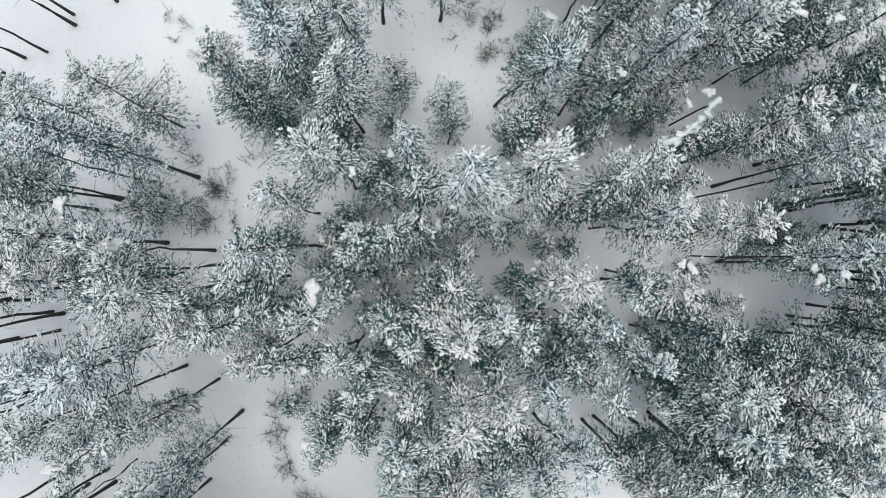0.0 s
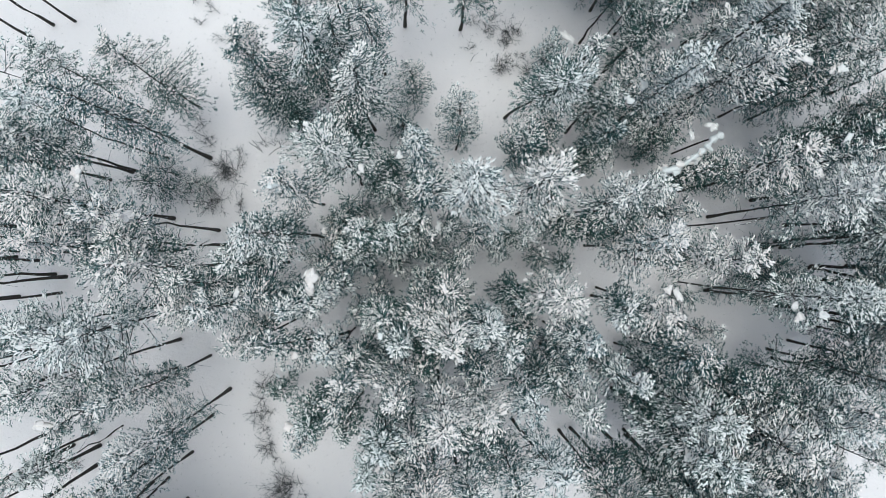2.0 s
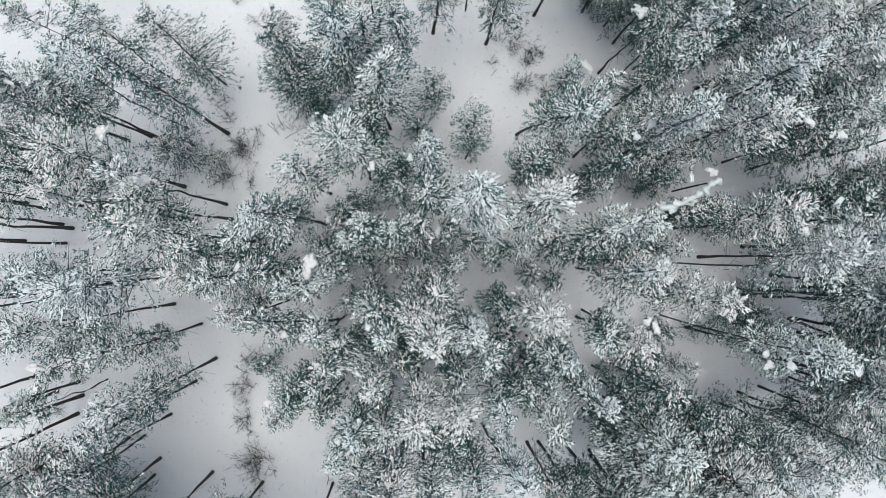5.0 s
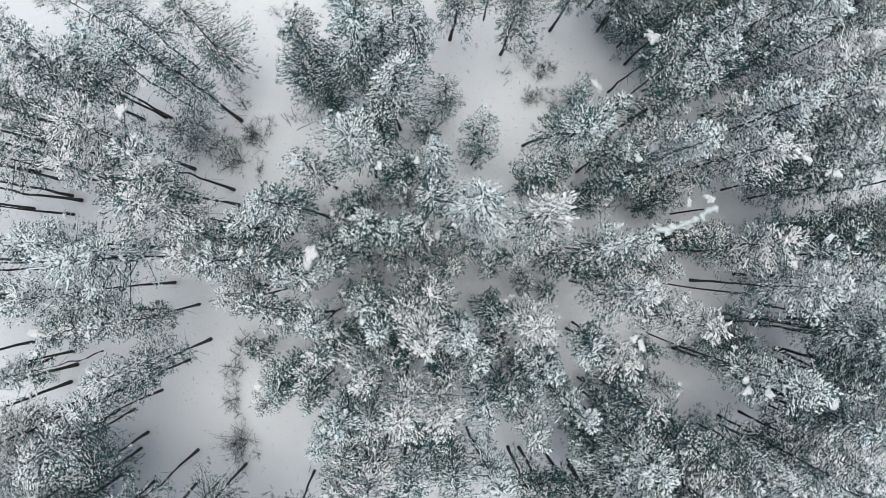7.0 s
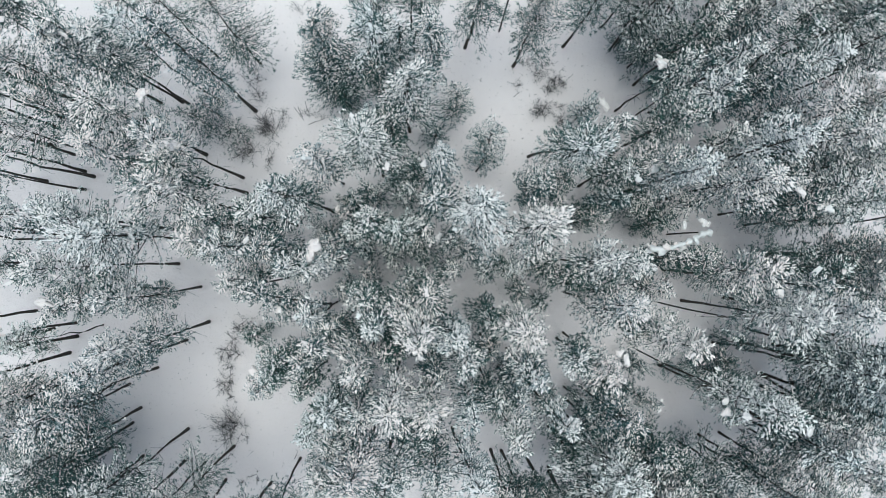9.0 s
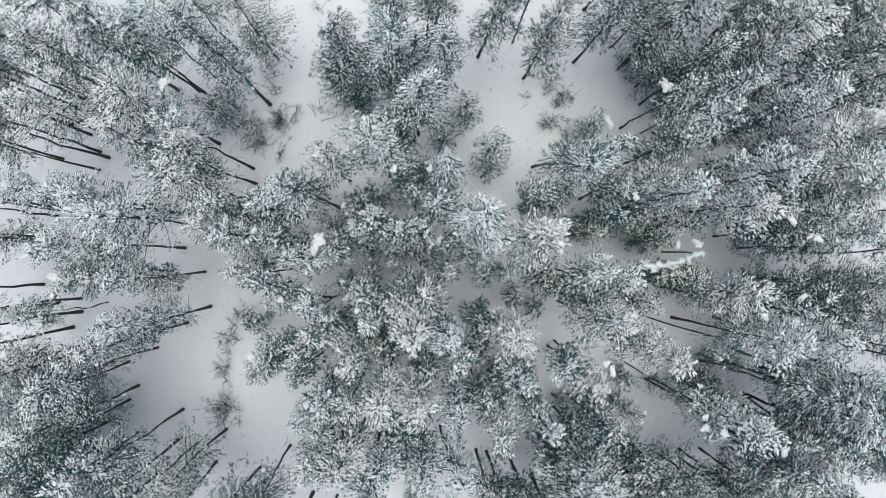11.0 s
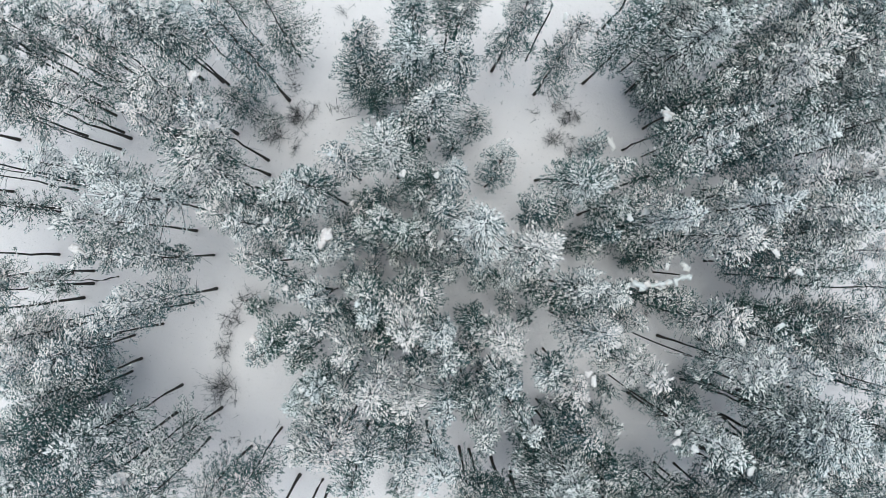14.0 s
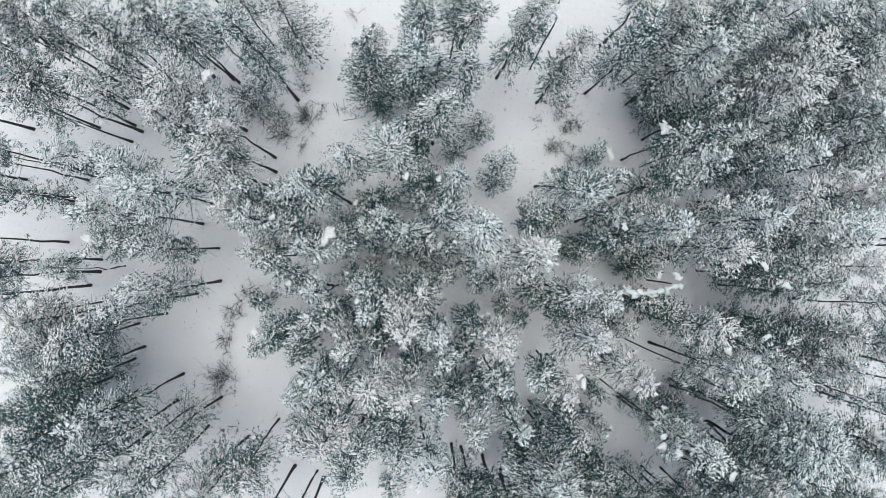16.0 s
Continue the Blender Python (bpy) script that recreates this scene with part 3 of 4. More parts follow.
pine(11.83, -0.78, 13.5, 1.42, 0.44, 0.62, -2.2, -0.8)
pine(8.38, -3.44, 13.0, 1.26, 0.44, 0.70)
pine(6.36, -1.14, 15.0, 1.65, 0.49, 0.93)
pine(5.24, -1.52, 9.0, 1.13, 0.25, 0.35)
pine(1.19, -1.54, 13.0, 1.38, 0.44, 0.55)
pine(0.30, -2.95, 13.5, 1.30, 0.46, 0.60)
pine(-1.73, -3.12, 13.0, 1.32, 0.46, 0.60)
pine(1.65, -3.60, 15.5, 1.62, 0.46, 0.93)
pine(3.07, -2.80, 14.0, 1.23, 0.46, 0.70)
pine(-0.84, -4.29, 12.5, 1.16, 0.44, 0.65)
pine(0.38, -5.68, 10.0, 1.30, 0.30, 0.40)
pine(-0.67, -6.71, 13.0, 1.38, 0.44, 0.65)
pine(1.52, -7.24, 15.0, 1.70, 0.46, 0.92)
pine(3.46, -6.73, 14.5, 1.44, 0.46, 0.85)
pine(5.97, -6.49, 13.0, 1.38, 0.44, 0.60)
pine(4.53, -3.98, 13.0, 1.14, 0.44, 0.62)
pine(3.44, -5.63, 11.5, 1.13, 0.35, 0.50)
pine(0.12, -8.93, 12.5, 1.16, 0.44, 0.70)
pine(-1.32, -9.18, 13.0, 1.38, 0.44, 0.72)
pine(-1.81, -10.60, 12.5, 1.04, 0.44, 0.70)
pine(-0.33, -10.70, 12.5, 1.22, 0.44, 0.62)
pine(8.22, -6.43, 14.0, 1.35, 0.44, 0.68)
pine(10.45, -4.93, 13.5, 1.25, 0.46, 0.75)
pine(7.15, -5.53, 11.0, 1.08, 0.35, 0.50)
pine(4.12, -9.18, 11.0, 1.33, 0.30, 0.40)
pine(1.40, -11.27, 15.0, 1.82, 0.44, 0.82)
pine(-0.37, -12.11, 14.0, 1.35, 0.44, 0.75)
pine(3.34, -10.93, 13.5, 1.30, 0.39, 0.60)
pine(5.35, -10.03, 14.0, 1.29, 0.39, 0.62)
pine(7.00, -10.33, 14.5, 1.67, 0.44, 0.72, 0.2, 1.3)
pine(14.49, -3.95, 12.5, 1.59, 0.44, 0.52, -0.4, 0.5)
pine(13.91, -5.24, 11.0, 1.14, 0.30, 0.45)
pine(14.03, -5.98, 15.5, 1.74, 0.44, 0.85)
pine(13.53, -7.54, 13.5, 1.19, 0.39, 0.60)
pine(13.04, -6.58, 11.0, 1.08, 0.30, 0.50)
pine(17.68, -5.07, 13.0, 1.50, 0.34, 0.42)
pine(16.96, -4.65, 11.5, 1.19, 0.30, 0.42)
pine(19.11, -5.32, 14.0, 1.35, 0.39, 0.60)
pine(20.98, 1.73, 7.0, 1.26, 0.20, 0.35)
pine(21.90, 6.25, 15.0, 1.53, 0.26, 0.92)
pine(20.57, 7.25, 13.0, 1.20, 0.20, 0.60)
pine(22.40, 2.83, 14.5, 1.33, 0.52, 0.85, 1.1, 1.1)
pine(23.21, 0.65, 13.5, 1.13, 0.44, 0.60)
pine(26.45, 2.04, 14.5, 1.33, 0.46, 0.80, -2.4, -1.8)
pine(-5.50, -2.65, 12.5, 1.34, 0.46, 0.72)
pine(-4.81, -2.09, 11.0, 1.08, 0.42, 0.70)
pine(-6.53, -3.03, 13.0, 1.20, 0.46, 0.65)
pine(-4.66, -5.46, 13.0, 1.38, 0.46, 0.50, -3.0, 0.7)
pine(-8.48, -4.54, 13.5, 1.01, 0.46, 0.75)
pine(-9.46, -3.19, 14.5, 1.33, 0.46, 0.78)
pine(-10.92, -2.20, 14.0, 1.23, 0.46, 0.60)
pine(-7.95, -2.61, 13.0, 1.14, 0.46, 0.60)
pine(-4.30, -5.15, 12.0, 1.05, 0.44, 0.72)
pine(-3.42, -6.38, 12.5, 1.22, 0.46, 0.68)
pine(-2.98, -5.37, 11.5, 0.94, 0.40, 0.60)
pine(-3.91, -7.70, 11.5, 1.06, 0.40, 0.60)
pine(-5.11, -9.00, 10.5, 1.41, 0.30, 0.42)
pine(-5.50, -10.38, 9.5, 1.12, 0.25, 0.60)
pine(-3.29, -9.34, 10.5, 1.09, 0.30, 0.50)
pine(19.55, -0.13, 7.0, 1.19, 0.10, 0.50)
pine(21.52, 0.97, 8.0, 1.37, 0.10, 0.55)
pine(27.42, -1.96, 7.0, 1.33, 0.10, 0.55)
pine(-11.16, -3.53, 14.0, 1.05, 0.54, 0.80)
pine(25.42, -3.09, 14.0, 1.35, 0.34, 0.60)
pine(26.50, -1.42, 14.0, 1.29, 0.34, 0.72)
pine(24.03, -3.82, 13.0, 1.26, 0.34, 0.60)
pine(21.24, 11.82, 12.0, 1.24, 0.29, 0.50)
pine(21.68, 12.90, 13.0, 1.26, 0.39, 0.62)
pine(21.41, 8.73, 12.0, 1.42, 0.14, 0.42)
pine(22.93, 9.07, 13.0, 1.38, 0.20, 0.50)
pine(8.63, 19.17, 9.0, 1.33, 0.10, 0.50)
pine(10.66, 18.68, 9.0, 1.33, 0.10, 0.45)
pine(7.15, 20.11, 6.0, 1.15, 0.10, 0.55)
pine(16.91, 6.43, 15.0, 1.65, 0.44, 0.85, -0.8, -0.0)
pine(19.09, 4.82, 15.5, 1.79, 0.46, 0.92, 0.2, 0.3)
pine(19.34, -0.26, 15.5, 1.79, 0.44, 0.90, 0.4, 0.5)
pine(0.78, 15.78, 14.0, 1.70, 0.32, 0.70, -0.1, 0.3)
pine(11.61, 9.29, 8.0, 1.71, 0.08, 0.50)
pine(13.91, 9.53, 9.0, 1.54, 0.10, 0.55)
pine(13.46, 8.40, 7.0, 1.19, 0.08, 0.40)
pine(22.68, -4.93, 10.0, 1.50, 0.10, 0.60)
pine(-10.01, 9.36, 13.0, 1.80, 0.15, 0.52)
pine(-9.69, 8.46, 10.0, 1.82, 0.10, 0.48)
pine(-8.82, 8.27, 7.0, 1.33, 0.08, 0.42)
pine(-6.96, 10.10, 14.5, 1.67, 0.44, 0.62)
pine(-6.61, 9.46, 10.0, 1.30, 0.20, 0.45)
pine(-5.73, 10.78, 13.5, 1.13, 0.49, 0.60)
pine(-1.74, 1.22, 10.0, 1.30, 0.35, 0.62)
pine(-4.20, 0.14, 10.0, 1.17, 0.35, 0.60)
pine(-0.61, 1.93, 10.0, 1.17, 0.35, 0.62)
pine(-3.71, 4.63, 7.0, 0.98, 0.15, 0.45)
pine(-2.24, 3.78, 8.0, 1.03, 0.15, 0.50)
pine(-5.27, 2.08, 7.0, 0.91, 0.15, 0.45)
pine(-5.57, 0.73, 7.0, 0.84, 0.15, 0.55)
pine(-3.61, -0.76, 6.0, 1.00, 0.15, 0.55)
pine(-1.88, -0.29, 6.0, 1.00, 0.15, 0.55)
pine(-0.11, 0.58, 6.0, 1.00, 0.15, 0.50)
pine(2.02, 0.28, 8.0, 1.03, 0.20, 0.55)
pine(2.72, 1.82, 8.0, 0.96, 0.20, 0.55)
pine(1.25, 1.81, 8.0, 0.89, 0.20, 0.55)
pine(5.28, 1.88, 8.0, 0.96, 0.20, 0.55)
pine(4.25, 0.96, 6.0, 0.86, 0.15, 0.50)
pine(6.96, 0.95, 6.0, 0.86, 0.15, 0.55)
pine(7.56, 3.12, 9.0, 1.00, 0.25, 0.60)
pine(9.24, 6.82, 8.0, 1.03, 0.10, 0.50)
pine(9.53, 8.20, 9.0, 0.93, 0.15, 0.45)
pine(-2.77, -2.16, 6.0, 0.86, 0.15, 0.55)
pine(0.19, -1.15, 8.0, 0.96, 0.20, 0.55)
pine(-3.73, -3.60, 7.0, 0.84, 0.20, 0.60)
pine(-2.02, -6.02, 9.0, 0.93, 0.30, 0.60)
pine(6.20, -3.30, 9.0, 1.00, 0.25, 0.55)
pine(10.79, -4.85, 8.0, 0.89, 0.25, 0.60)
pine(8.30, -4.94, 11.0, 1.08, 0.35, 0.60)
pine(13.96, 3.96, 10.0, 0.98, 0.30, 0.60)
pine(14.20, 6.17, 10.0, 0.98, 0.25, 0.55)
pine(22.08, 3.35, 6.0, 0.93, 0.15, 0.40)
pine(13.41, -4.43, 8.0, 0.82, 0.20, 0.55)
pine(17.18, -2.52, 7.0, 0.84, 0.15, 0.50)
pine(-5.38, -0.92, 9.0, 0.93, 0.30, 0.60)
pine(-6.05, 6.63, 10.0, 0.98, 0.25, 0.50)
pine(8.68, 9.56, 11.0, 1.14, 0.30, 0.60)
pine(6.19, 8.18, 9.0, 1.13, 0.20, 0.50)
pine(15.97, -8.82, 15.0, 1.46, 0.44, 0.82)
pine(19.85, -8.09, 15.0, 1.35, 0.46, 0.92)
pine(19.95, -10.18, 14.0, 1.14, 0.44, 0.80)
pine(18.94, -7.55, 13.5, 1.16, 0.39, 0.60)
pine(17.86, -7.66, 13.0, 1.02, 0.39, 0.55)
pine(12.79, -10.12, 14.0, 1.14, 0.39, 0.62)
pine(14.64, -10.26, 14.0, 1.19, 0.39, 0.60)
pine(10.95, -10.49, 14.0, 1.14, 0.39, 0.60)
pine(-16.92, -15.28, 14.0, 1.48, 0.49, 0.85)
pine(-17.85, -20.24, 9.0, 1.66, 0.12, 0.62)
pine(-16.83, -19.44, 9.0, 1.51, 0.12, 0.62)
pine(-14.59, -23.16, 9.0, 1.88, 0.12, 0.62)
pine(-16.66, -22.97, 9.0, 1.66, 0.12, 0.62)
pine(-18.48, -16.03, 13.0, 1.38, 0.44, 0.75)
pine(-23.30, 1.44, 14.0, 1.48, 0.46, 0.62)
pine(-21.52, 3.14, 14.0, 1.48, 0.46, 0.68)
pine(-19.65, 3.86, 14.0, 1.21, 0.49, 0.72)
pine(-25.37, 0.74, 14.0, 1.34, 0.46, 0.62)
pine(-27.42, -1.39, 14.0, 1.34, 0.49, 0.70)
pine(20.51, -5.06, 15.5, 1.50, 0.45, 0.65)
pine(19.87, -5.76, 15.0, 1.70, 0.45, 0.80)
pine(24.29, 3.19, 15.5, 1.80, 0.45, 0.90)
pine(25.12, 0.40, 14.5, 1.60, 0.45, 0.70)
pine(24.43, -0.80, 14.0, 1.50, 0.45, 0.65)
pine(27.32, 3.81, 15.0, 1.70, 0.45, 0.75)
pine(26.54, 2.13, 14.5, 1.50, 0.45, 0.70)
pine(20.36, 14.66, 15.0, 1.70, 0.45, 0.75)
pine(23.36, 10.52, 14.5, 1.70, 0.45, 0.70)
pine(24.61, 8.79, 15.0, 1.60, 0.45, 0.80)
pine(-14.20, -17.51, 14.5, 1.60, 0.45, 0.70)
pine(-15.59, -16.24, 14.5, 1.60, 0.45, 0.70)

# ---- heavy snow clumps caught in the crowns ----
HEAPS = [heap("snow_clump", np.random.default_rng(70 + i), 1.0) for i in range(8)]


def clump(x, y, z, size):
    """A clump of snow of that size, held by the nearest pine."""
    near = min(PINES, key=lambda q: math.hypot(q[0] + q[4] * (z / q[2]) - x, q[1] + q[5] * (z / q[2]) - y) + (9 if q[2] < z - 0.8 else 0))
    tree = near[3]
    rng = np.random.default_rng(int(abs(x * 911 + y * 57)))
    ob = part("snow_clump", HEAPS[int(rng.integers(8))], tree, "thick clump of white snow")
    z = min(z, near[2] - 0.4)
    ax, ay = near[0] + near[4] * (z / near[2]) ** 1.3, near[1] + near[5] * (z / near[2]) ** 1.3
    pull = min(1.0, 0.85 * near[6] / max(math.hypot(x - ax, y - ay), 0.01))
    ob.location = Vector((ax + (x - ax) * pull, ay + (y - ay) * pull, z + 0.25)) - tree.location
    ob.rotation_euler = (rng.normal(0, 0.2), rng.normal(0, 0.2), rng.uniform(0, 6.28))
    ob.scale = (size * rng.uniform(1.1, 1.45), size * rng.uniform(0.8, 1.2), size * 0.65)


clump(-5.80, -1.43, 11.8, 0.95)
clump(-6.13, -0.70, 11.6, 0.6)
clump(10.02, 9.98, 10.3, 0.85)
clump(9.61, 8.85, 10.5, 0.45)
clump(7.12, 14.24, 4.6, 0.9)
clump(-13.59, 0.56, 13.2, 0.75)
clump(-13.26, 0.49, 13.0, 0.5)
clump(-14.37, -0.53, 12.5, 0.4)
clump(-16.19, -9.13, 12.9, 0.85)
clump(11.71, 0.34, 12, 0.55)
clump(12.46, -0.13, 12, 0.6)
clump(12.27, 2.06, 12, 0.45)
clump(13.68, -8.20, 11.5, 0.75)
clump(14.37, -8.73, 11.5, 0.4)
clump(17.67, 10.79, 12, 0.5)
clump(18.91, 11.20, 12, 0.45)
clump(19.35, 11.35, 12.5, 0.45)
clump(20.39, 8.03, 11, 0.6)
clump(20.71, 6.63, 11, 0.45)
clump(18.23, -1.20, 11.5, 0.7)
clump(17.68, -0.64, 11.5, 0.6)
clump(18.93, -0.70, 12.5, 0.5)
clump(-6.03, -9.61, 8.5, 0.8)
clump(-5.45, -9.48, 8.5, 0.65)
clump(-2.37, -9.46, 9.5, 0.45)
clump(-1.91, -9.78, 11, 0.45)
clump(-1.28, -10.33, 11, 0.4)
clump(-5.90, -10.76, 8, 0.6)
clump(-4.90, -5.34, 10, 0.55)
clump(-5.93, -5.38, 10.5, 0.5)
clump(-8.84, -4.81, 11.5, 0.5)
clump(-8.61, -2.42, 12, 0.45)
clump(-13.69, -4.82, 12.5, 0.45)
clump(-2.62, 4.39, 10, 0.5)
clump(-3.39, 3.87, 12.5, 0.45)
clump(3.50, 1.50, 9.5, 0.4)
clump(-7.17, 2.77, 13, 0.55)
clump(6.88, -2.65, 10, 0.35)
clump(8.32, -3.46, 11, 0.5)
clump(0.38, 1.78, 8, 0.45)
clump(-1.80, -3.89, 11.5, 0.4)
clump(10.23, 10.46, 11, 0.45)
clump(-6.56, 10.09, 11.5, 0.4)
clump(-5.85, 0.98, 7, 0.45)
clump(-2.30, 3.23, 5, 0.4)
clump(-15.49, 2.80, 13, 0.6)
clump(14.84, 8.79, 8.2, 0.6)
clump(13.84, 8.19, 8, 0.45)
clump(-2.07, 10.33, 9, 0.3)
clump(-7.80, -18.65, 12.5, 0.95)
clump(-8.08, -18.70, 12.5, 0.5)
clump(22.20, -1.11, 12, 0.75)
clump(21.36, 19.27, 11, 0.9)
clump(18.07, 5.92, 12.5, 0.6)
clump(20.05, 6.39, 12, 0.5)
clump(21.46, 8.71, 12.5, 0.6)
clump(-24.96, -2.31, 13, 0.55)
clump(-25.20, -2.34, 13, 0.4)
clump(7.11, 15.98, 10, 0.55)
clump(8.32, 15.54, 10, 0.5)
clump(-20.64, 3.55, 13, 0.45)
clump(-15.57, 2.77, 13, 0.5)
clump(11.88, 22.31, 12, 0.5)
clump(10.85, 21.00, 11.5, 0.4)
clump(28.84, 6.82, 12, 0.6)
clump(-0.61, 17.48, 11, 0.5)
clump(-2.69, 16.27, 11, 0.4)
clump(-5.70, -19.01, 12, 0.5)
clump(-3.50, -18.37, 12, 0.7)
clump(-5.27, -9.50, 8, 0.5)


# ---- bare bushes ----
def bush(x, y, h, r, stems):
    """A leafless bush: thin dark stems that fork into twigs."""
    rng = np.random.default_rng(int(abs(x * 733 + y * 191)))
    thick = stems > 30
    label = "dense leafless bush of fine grey twigs in the snow" if thick else "sparse leafless bush with thin dark stems in the snow"
    ob = thing("bare_bush", x, y, ground_z(x, y) - 0.05, label, "bush", "bare bushes")
    k = 6
    q = np.linspace(0, 1, k)
    az = rng.uniform(0, 6.28, stems)
    lean = rng.uniform(0.3, 1.25, stems) * r
    tall = rng.uniform(0.55, 1.0, stems) * h
    path = np.empty((stems, k, 3))
    path[..., 0] = (np.cos(az) * lean)[:, None] * q ** 1.4 + rng.normal(0, 0.05, (stems, k)) * q + rng.normal(0, 0.22 * r, (stems, 1))
    path[..., 1] = (np.sin(az) * lean)[:, None] * q ** 1.4 + rng.normal(0, 0.05, (stems, k)) * q + rng.normal(0, 0.22 * r, (stems, 1))
    path[..., 2] = tall[:, None] * q * (1 - 0.15 * q)
    v, t = tubes(path, np.full((stems, 1), 0.012) * (1 - 0.7 * q)[None], 4)
    part("stem", mesh_of("stem", v, t, TWIG), ob)["kind"] = "stuff"
    n = stems * 11
    i = rng.integers(0, stems, n)
    j = rng.integers(2, k - 1, n)
    ta = az[i] + rng.normal(0, 1.0, n)
    tl = rng.uniform(0.2, 0.6, n) * h * 0.4
    twig = np.empty((n, 4, 3))
    s = np.linspace(0, 1, 4)
    twig[..., 0] = path[i, j, 0][:, None] + (np.cos(ta) * tl)[:, None] * s + rng.normal(0, 0.02, (n, 4)) * s
    twig[..., 1] = path[i, j, 1][:, None] + (np.sin(ta) * tl)[:, None] * s + rng.normal(0, 0.02, (n, 4)) * s
    twig[..., 2] = path[i, j, 2][:, None] + (tl * rng.uniform(0.1, 0.7, n))[:, None] * s
    v, t = tubes(twig, np.full((n, 1), 0.006) * (1 - 0.6 * s)[None], 3)
    part("twig", mesh_of("twig", v, t, TWIG), ob)["kind"] = "stuff"


bush(-13.89, 4.73, 2.6, 1.1, 16)
bush(-13.15, 3.98, 2.2, 1.0, 12)
bush(-15.19, 6.40, 2.0, 0.9, 12)
bush(-15.93, 7.52, 1.8, 0.9, 10)
bush(-14.24, 2.49, 2.4, 1.0, 14)
bush(-12.97, 5.85, 1.8, 0.8, 7)
bush(-9.58, -9.01, 2.2, 0.9, 9)
bush(-9.94, -10.49, 1.8, 0.8, 8)
bush(-9.57, -12.15, 1.5, 0.7, 9)
bush(-9.19, -13.63, 1.4, 0.7, 9)
bush(3.84, 16.14, 1.6, 0.8, 12)
bush(3.46, 13.67, 1.5, 0.7, 9)
bush(2.89, 16.51, 1.4, 0.7, 10)
bush(4.97, 14.44, 1.3, 0.5, 6)
bush(-11.68, 6.60, 1.0, 0.5, 4)
bush(-17.10, 15.93, 1.5, 0.7, 6)
bush(-15.80, 15.38, 1.5, 0.7, 6)
bush(-16.72, 14.36, 0.9, 0.5, 6)
bush(-7.71, -16.13, 1.7, 1.5, 60)
bush(-10.20, -11.38, 1.5, 0.8, 9)
bush(-9.21, -13.50, 1.2, 0.7, 8)
bush(-6.57, -16.56, 0.9, 0.4, 5)
bush(4.14, 13.70, 1.5, 0.8, 12)
bush(5.48, 13.34, 1.2, 0.6, 8)
bush(4.15, 15.74, 1.3, 0.7, 9)
bush(-15.12, 13.59, 1.4, 0.8, 7)
bush(-14.54, 2.28, 2.0, 0.9, 14)
bush(-13.94, 4.58, 2.0, 0.9, 10)
bush(-12.88, 2.59, 1.6, 0.8, 10)
bush(-16.15, 3.09, 2.2, 1.0, 14)
bush(-10.73, 6.60, 1.2, 0.6, 5)
bush(-21.65, -15.88, 2.4, 1.0, 9)
bush(-16.46, -19.33, 1.8, 0.8, 7)
bush(-13.47, -28.45, 2.6, 1.2, 12)
bush(-12.57, -27.08, 2.4, 1.0, 10)
bush(22.90, 23.68, 1.8, 0.9, 12)
bush(9.76, -5.86, 1.6, 0.8, 8)
bush(24.56, 0.83, 1.6, 0.8, 10)
bush(28.24, -3.35, 2.4, 1.2, 12)
bush(29.98, -3.92, 2.2, 1.0, 10)
bush(22.58, 11.72, 1.2, 0.6, 5)
bush(21.80, 11.52, 1.0, 0.5, 5)
bush(-5.50, -19.58, 0.8, 0.4, 6)
bush(-4.71, -18.79, 0.9, 0.5, 6)
bush(-6.99, -18.16, 0.7, 0.4, 5)
bush(2.59, 15.83, 1.6, 0.7, 12)
bush(3.86, 15.01, 1.5, 0.7, 12)
bush(4.48, 16.04, 1.3, 0.6, 9)
bush(3.80, 13.31, 1.4, 0.7, 11)
bush(5.37, 13.58, 1.2, 0.5, 8)
bush(1.44, 14.58, 1.0, 0.5, 6)
bush(1.73, 16.37, 1.4, 0.6, 9)
bush(-13.42, 4.55, 1.6, 0.8, 10)
bush(-9.46, -11.27, 1.6, 0.7, 9)
bush(-9.19, -13.29, 1.4, 0.7, 9)
bush(-9.85, -9.72, 1.4, 0.7, 8)
bush(-8.50, -14.31, 0.9, 0.5, 6)
bush(27.55, -3.38, 1.8, 0.9, 10)
bush(28.71, -2.30, 1.6, 0.8, 9)
bush(26.72, -2.37, 1.2, 0.6, 7)
bush(17.43, 5.75, 1.2, 0.6, 7)


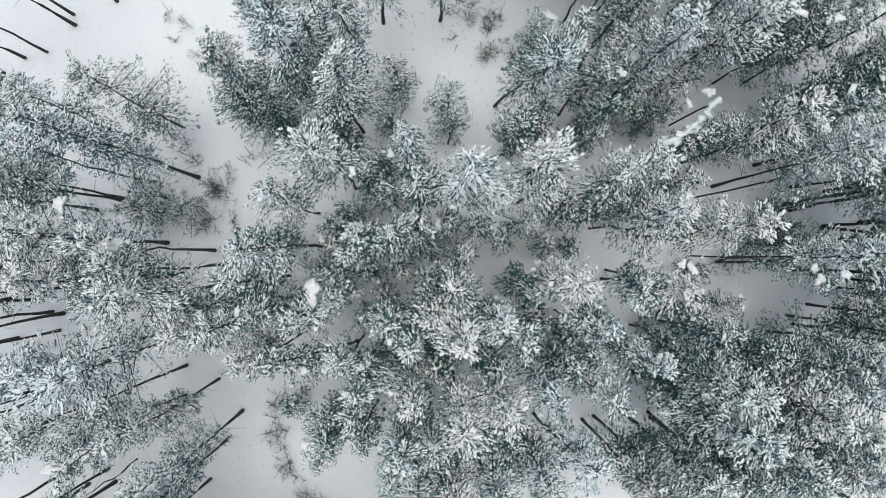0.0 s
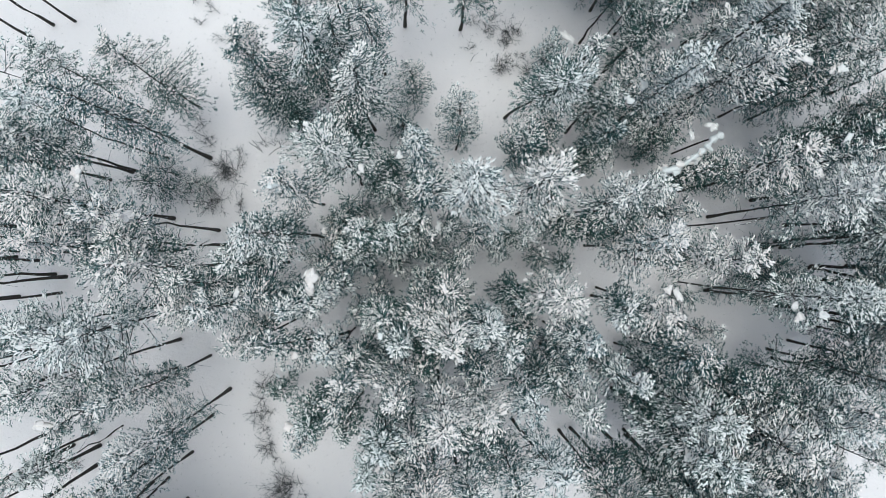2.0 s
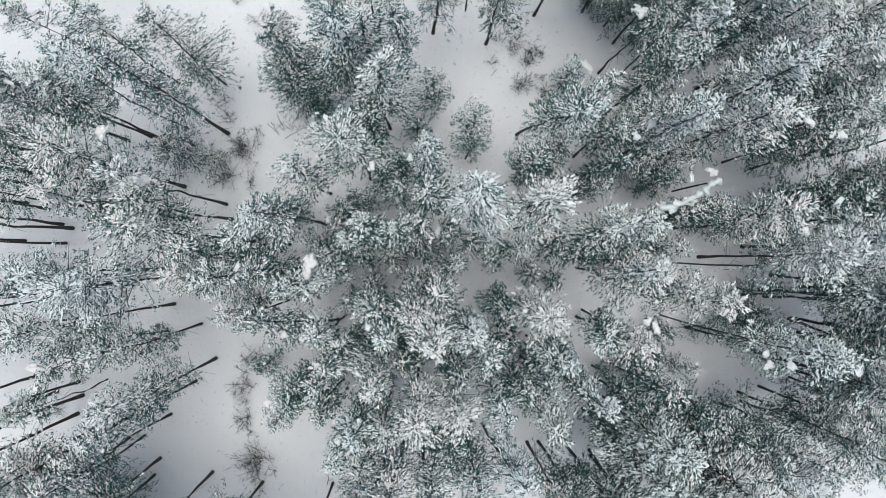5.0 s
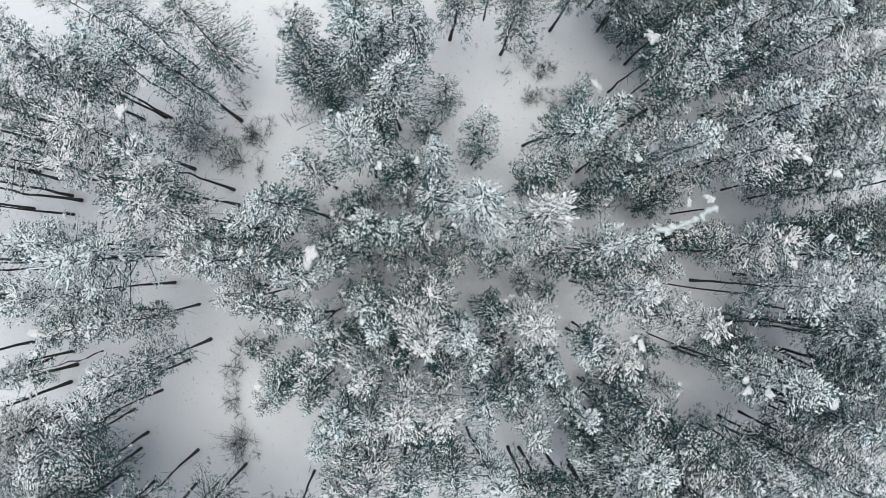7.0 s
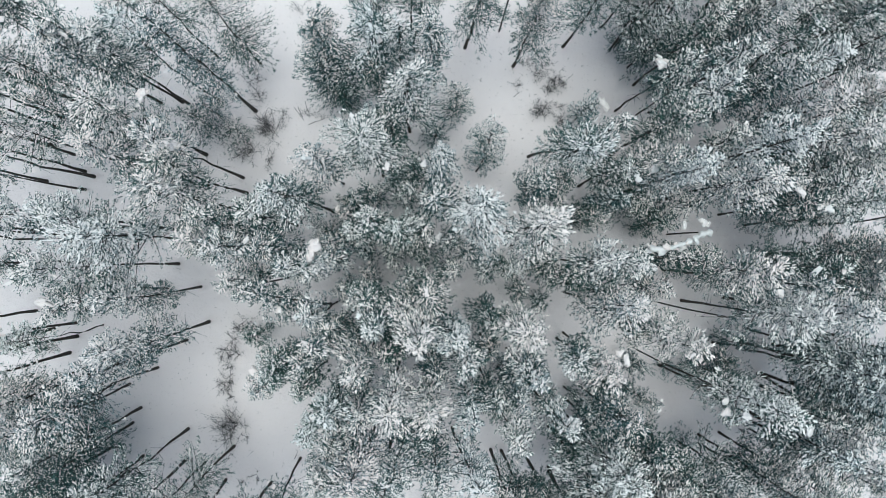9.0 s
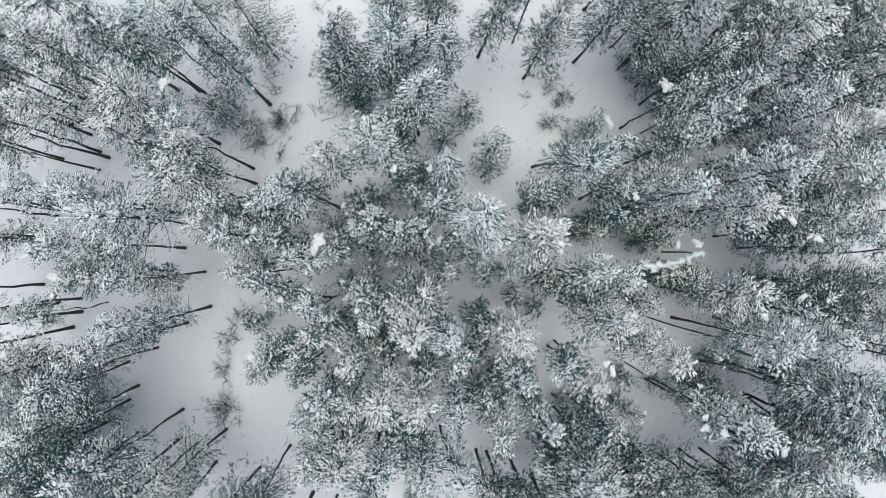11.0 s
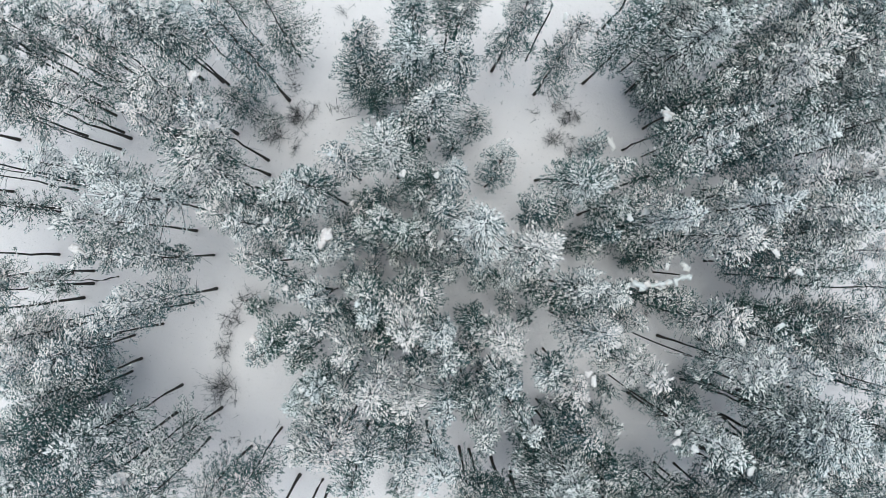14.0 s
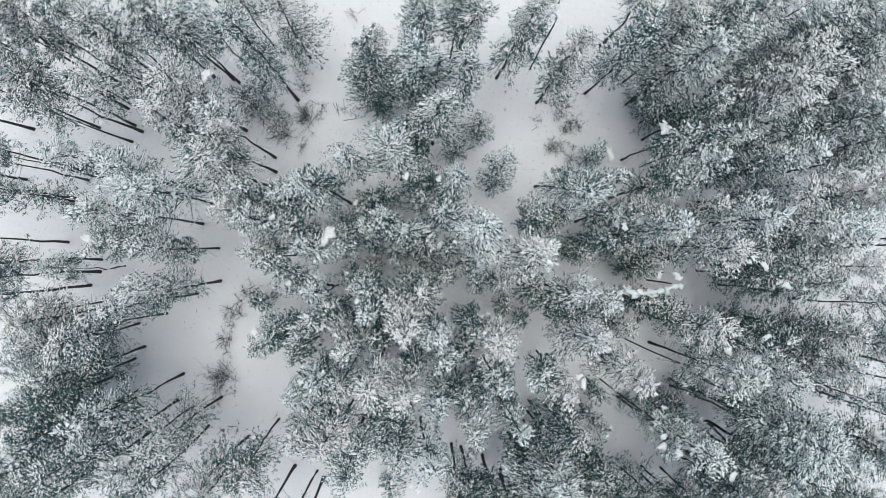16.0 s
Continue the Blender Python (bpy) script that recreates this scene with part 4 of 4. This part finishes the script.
# ---- slender trees bowed down under snow ----
def bowed_tree(points, load, label):
    """A thin stem through the points (from the foot to the hanging tip), with a thick ridge of snow on its bowed part."""
    pts = [Vector(p) for p in points]
    foot = pts[0].copy()
    ob = thing("bowed_tree", foot.x, foot.y, ground_z(foot.x, foot.y) - 0.1, label, "tree")
    line = []
    for a in range(len(pts) - 1):
        p0, p1, p2, p3 = pts[max(a - 1, 0)], pts[a], pts[a + 1], pts[min(a + 2, len(pts) - 1)]
        for b in range(6):
            s = b / 6
            line.append(0.5 * (2 * p1 + (p2 - p0) * s + (2 * p0 - 5 * p1 + 4 * p2 - p3) * s * s + (3 * p1 - p0 - 3 * p2 + p3) * s ** 3))
    line = np.array([tuple(p - ob.location) for p in line + [pts[-1]]])
    n = len(line)
    f = np.linspace(0, 1, n)
    rng = np.random.default_rng(int(abs(foot.x * 97)))
    v, t = tubes(line[None], (0.06 * (1 - 0.7 * f))[None], 6)
    part("trunk", mesh_of("trunk", v, t, BARK), ob)
    top = line[n // 3:] + np.array([0, 0, load * 0.4])
    m = len(top)
    wave = load * (0.45 + 0.35 * np.abs(np.sin(np.arange(m) * 0.9))) * rng.uniform(0.6, 1.2, m)
    wave[0] = wave[-1] = load * 0.1
    v, t = tubes(top[None], wave[None], 9)
    v = v + rng.normal(0, load * 0.09, v.shape)
    part("snow_ridge", mesh_of("snow_ridge", v, t, SNOW), ob, "thick ridge of white snow")
    if load > 0.12:
        for a in list(range(m // 3, m, 3)) + [m - 1, m - 2]:
            lump = part("snow_clump", HEAPS[a % 8], ob, "thick clump of white snow")
            lump.location = Vector(top[a]) + Vector(rng.normal(0, 0.14, 3))
            lump.rotation_euler = (0, 0, rng.uniform(0, 6.28))
            w = load * rng.uniform(1.8, 3.4)
            lump.scale = (w, w * rng.uniform(0.6, 0.9), w * 0.5)
    return ob


bowed_tree([(16.14, 8.90, 0), (16.24, 8.90, 4.5), (15.84, 8.5, 7.6), (15.24, 8.29, 8.0), (14.67, 7.6, 8.1), (14.1, 7.01, 8.0), (13.37, 6.42, 7.9), (12.57, 6.17, 7.6)], 0.27, "slender tree bowed under a thick ridge of white snow")
bowed_tree([(-1.16, 17.74, 0), (-1.26, 17.64, 5.5), (-1.36, 17.64, 10.5), (-2.44, 17.16, 11.0), (-3.24, 16.78, 11.0), (-3.89, 16.28, 10.6)], 0.09, "thin bare tree bowed over and edged with snow")
bowed_tree([(10.59, 16.17, 0), (10.49, 16.07, 5.5), (10.39, 16.07, 9.0), (9.73, 16.07, 9.4), (8.9, 16.31, 9.4), (8.15, 16.26, 9.0)], 0.16, "thin bare tree bowed over and edged with snow")
bowed_tree([(5.75, 3.61, 0), (5.65, 3.51, 5.5), (5.55, 3.51, 12.5), (5.27, 3.07, 13.0), (4.96, 2.57, 12.9), (4.7, 2.2, 12.2)], 0.03, "thin bare tree bowed over and edged with snow")
bowed_tree([(17.28, 3.97, 0), (17.18, 3.87, 5.5), (17.08, 3.87, 10.5), (16.31, 3.61, 11.0), (15.75, 3.36, 11.0), (15.41, 3.3, 10.6)], 0.03, "thin bare tree bowed over and edged with snow")
bowed_tree([(17.36, 0.16, 0), (17.26, 0.06, 5.5), (17.16, 0.06, 11.5), (16.5, -0.21, 12.0), (16.3, -0.6, 12.0), (16.43, -1.07, 11.6)], 0.03, "thin bare tree bowed over and edged with snow")
bowed_tree([(-8.03, -4.78, 0), (-8.13, -4.88, 5.5), (-8.23, -4.88, 9.0), (-7.53, -5.14, 9.5), (-6.97, -5.36, 9.5), (-6.48, -5.48, 9.2)], 0.03, "thin bare tree bowed over and edged with snow")


# ---- fallen branches on the snow ----
def fallen_branch(x0, y0, x1, y1):
    rng = np.random.default_rng(int(abs(x0 * 331 + y1 * 77)))
    ob = thing("fallen_branch", x0, y0, ground_z(x0, y0), "dark broken branch lying half sunk in the snow", "branch")
    q = np.linspace(0, 1, 7)
    path = np.stack([(x1 - x0) * q + rng.normal(0, 0.03, 7), (y1 - y0) * q + rng.normal(0, 0.03, 7), np.array([ground_z(x0 + (x1 - x0) * s, y0 + (y1 - y0) * s) for s in q]) - ob.location.z + 0.02], 1)
    v, t = tubes(path[None], (0.02 * (1 - 0.6 * q))[None], 6)
    part("branch", mesh_of("branch", v, t, BARK), ob)
    side = np.stack([np.linspace(path[3], path[3] + np.array([0.25, 0.2, 0.12]), 4), np.linspace(path[5], path[5] + np.array([-0.2, 0.22, 0.1]), 4)])
    v, t = tubes(side, np.array([[0.008, 0.006, 0.005, 0.003]] * 2), 4)
    part("twig", mesh_of("twig", v, t, TWIG), ob)["kind"] = "stuff"


fallen_branch(-12.46, 6.79, -11.64, 6.00)
fallen_branch(-12.17, 7.42, -11.35, 6.45)
fallen_branch(-4.74, -21.36, -4.70, -20.70)
fallen_branch(-2.65, -16.71, -2.71, -16.06)
fallen_branch(-11.18, 5.91, -10.10, 7.03)
fallen_branch(-12.65, 6.66, -11.70, 6.05)
fallen_branch(1.67, 13.68, 1.95, 14.25)


# ---- dry stalks poking through the snow of the clearings ----
def stalks():
    rng = np.random.default_rng(11)
    spots = [(2.0, 14.5, 3.2, 50), (-13.5, -13.0, 4.5, 12), (-16.0, 11.5, 3.0, 20), (-8.0, -17.5, 3.0, 30), (21.0, 2.5, 3.5, 20)]
    p = np.concatenate([np.stack([x + rng.normal(0, r * 0.6, n), y + rng.normal(0, r * 0.6, n)], 1) for x, y, r, n in spots])
    n = len(p)
    s = np.linspace(0, 1, 4)
    tall = rng.uniform(0.12, 0.5, n)
    a = rng.uniform(0, 6.28, n)
    path = np.empty((n, 4, 3))
    path[..., 0] = p[:, :1] + (np.cos(a) * tall * 0.7)[:, None] * s ** 1.5
    path[..., 1] = p[:, 1:] + (np.sin(a) * tall * 0.7)[:, None] * s ** 1.5
    path[..., 2] = np.array([ground_z(x, y) for x, y in p])[:, None] - 0.03 + tall[:, None] * s
    v, t = tubes(path, np.full((n, 1), 0.012) * (1 - 0.6 * s)[None], 3)
    tagged(new("dry_stalk", mesh_of("dry_stalk", v, t, TWIG)), "thin dry plant stalks poking through the snow", "stalks", kind="stuff")


stalks()
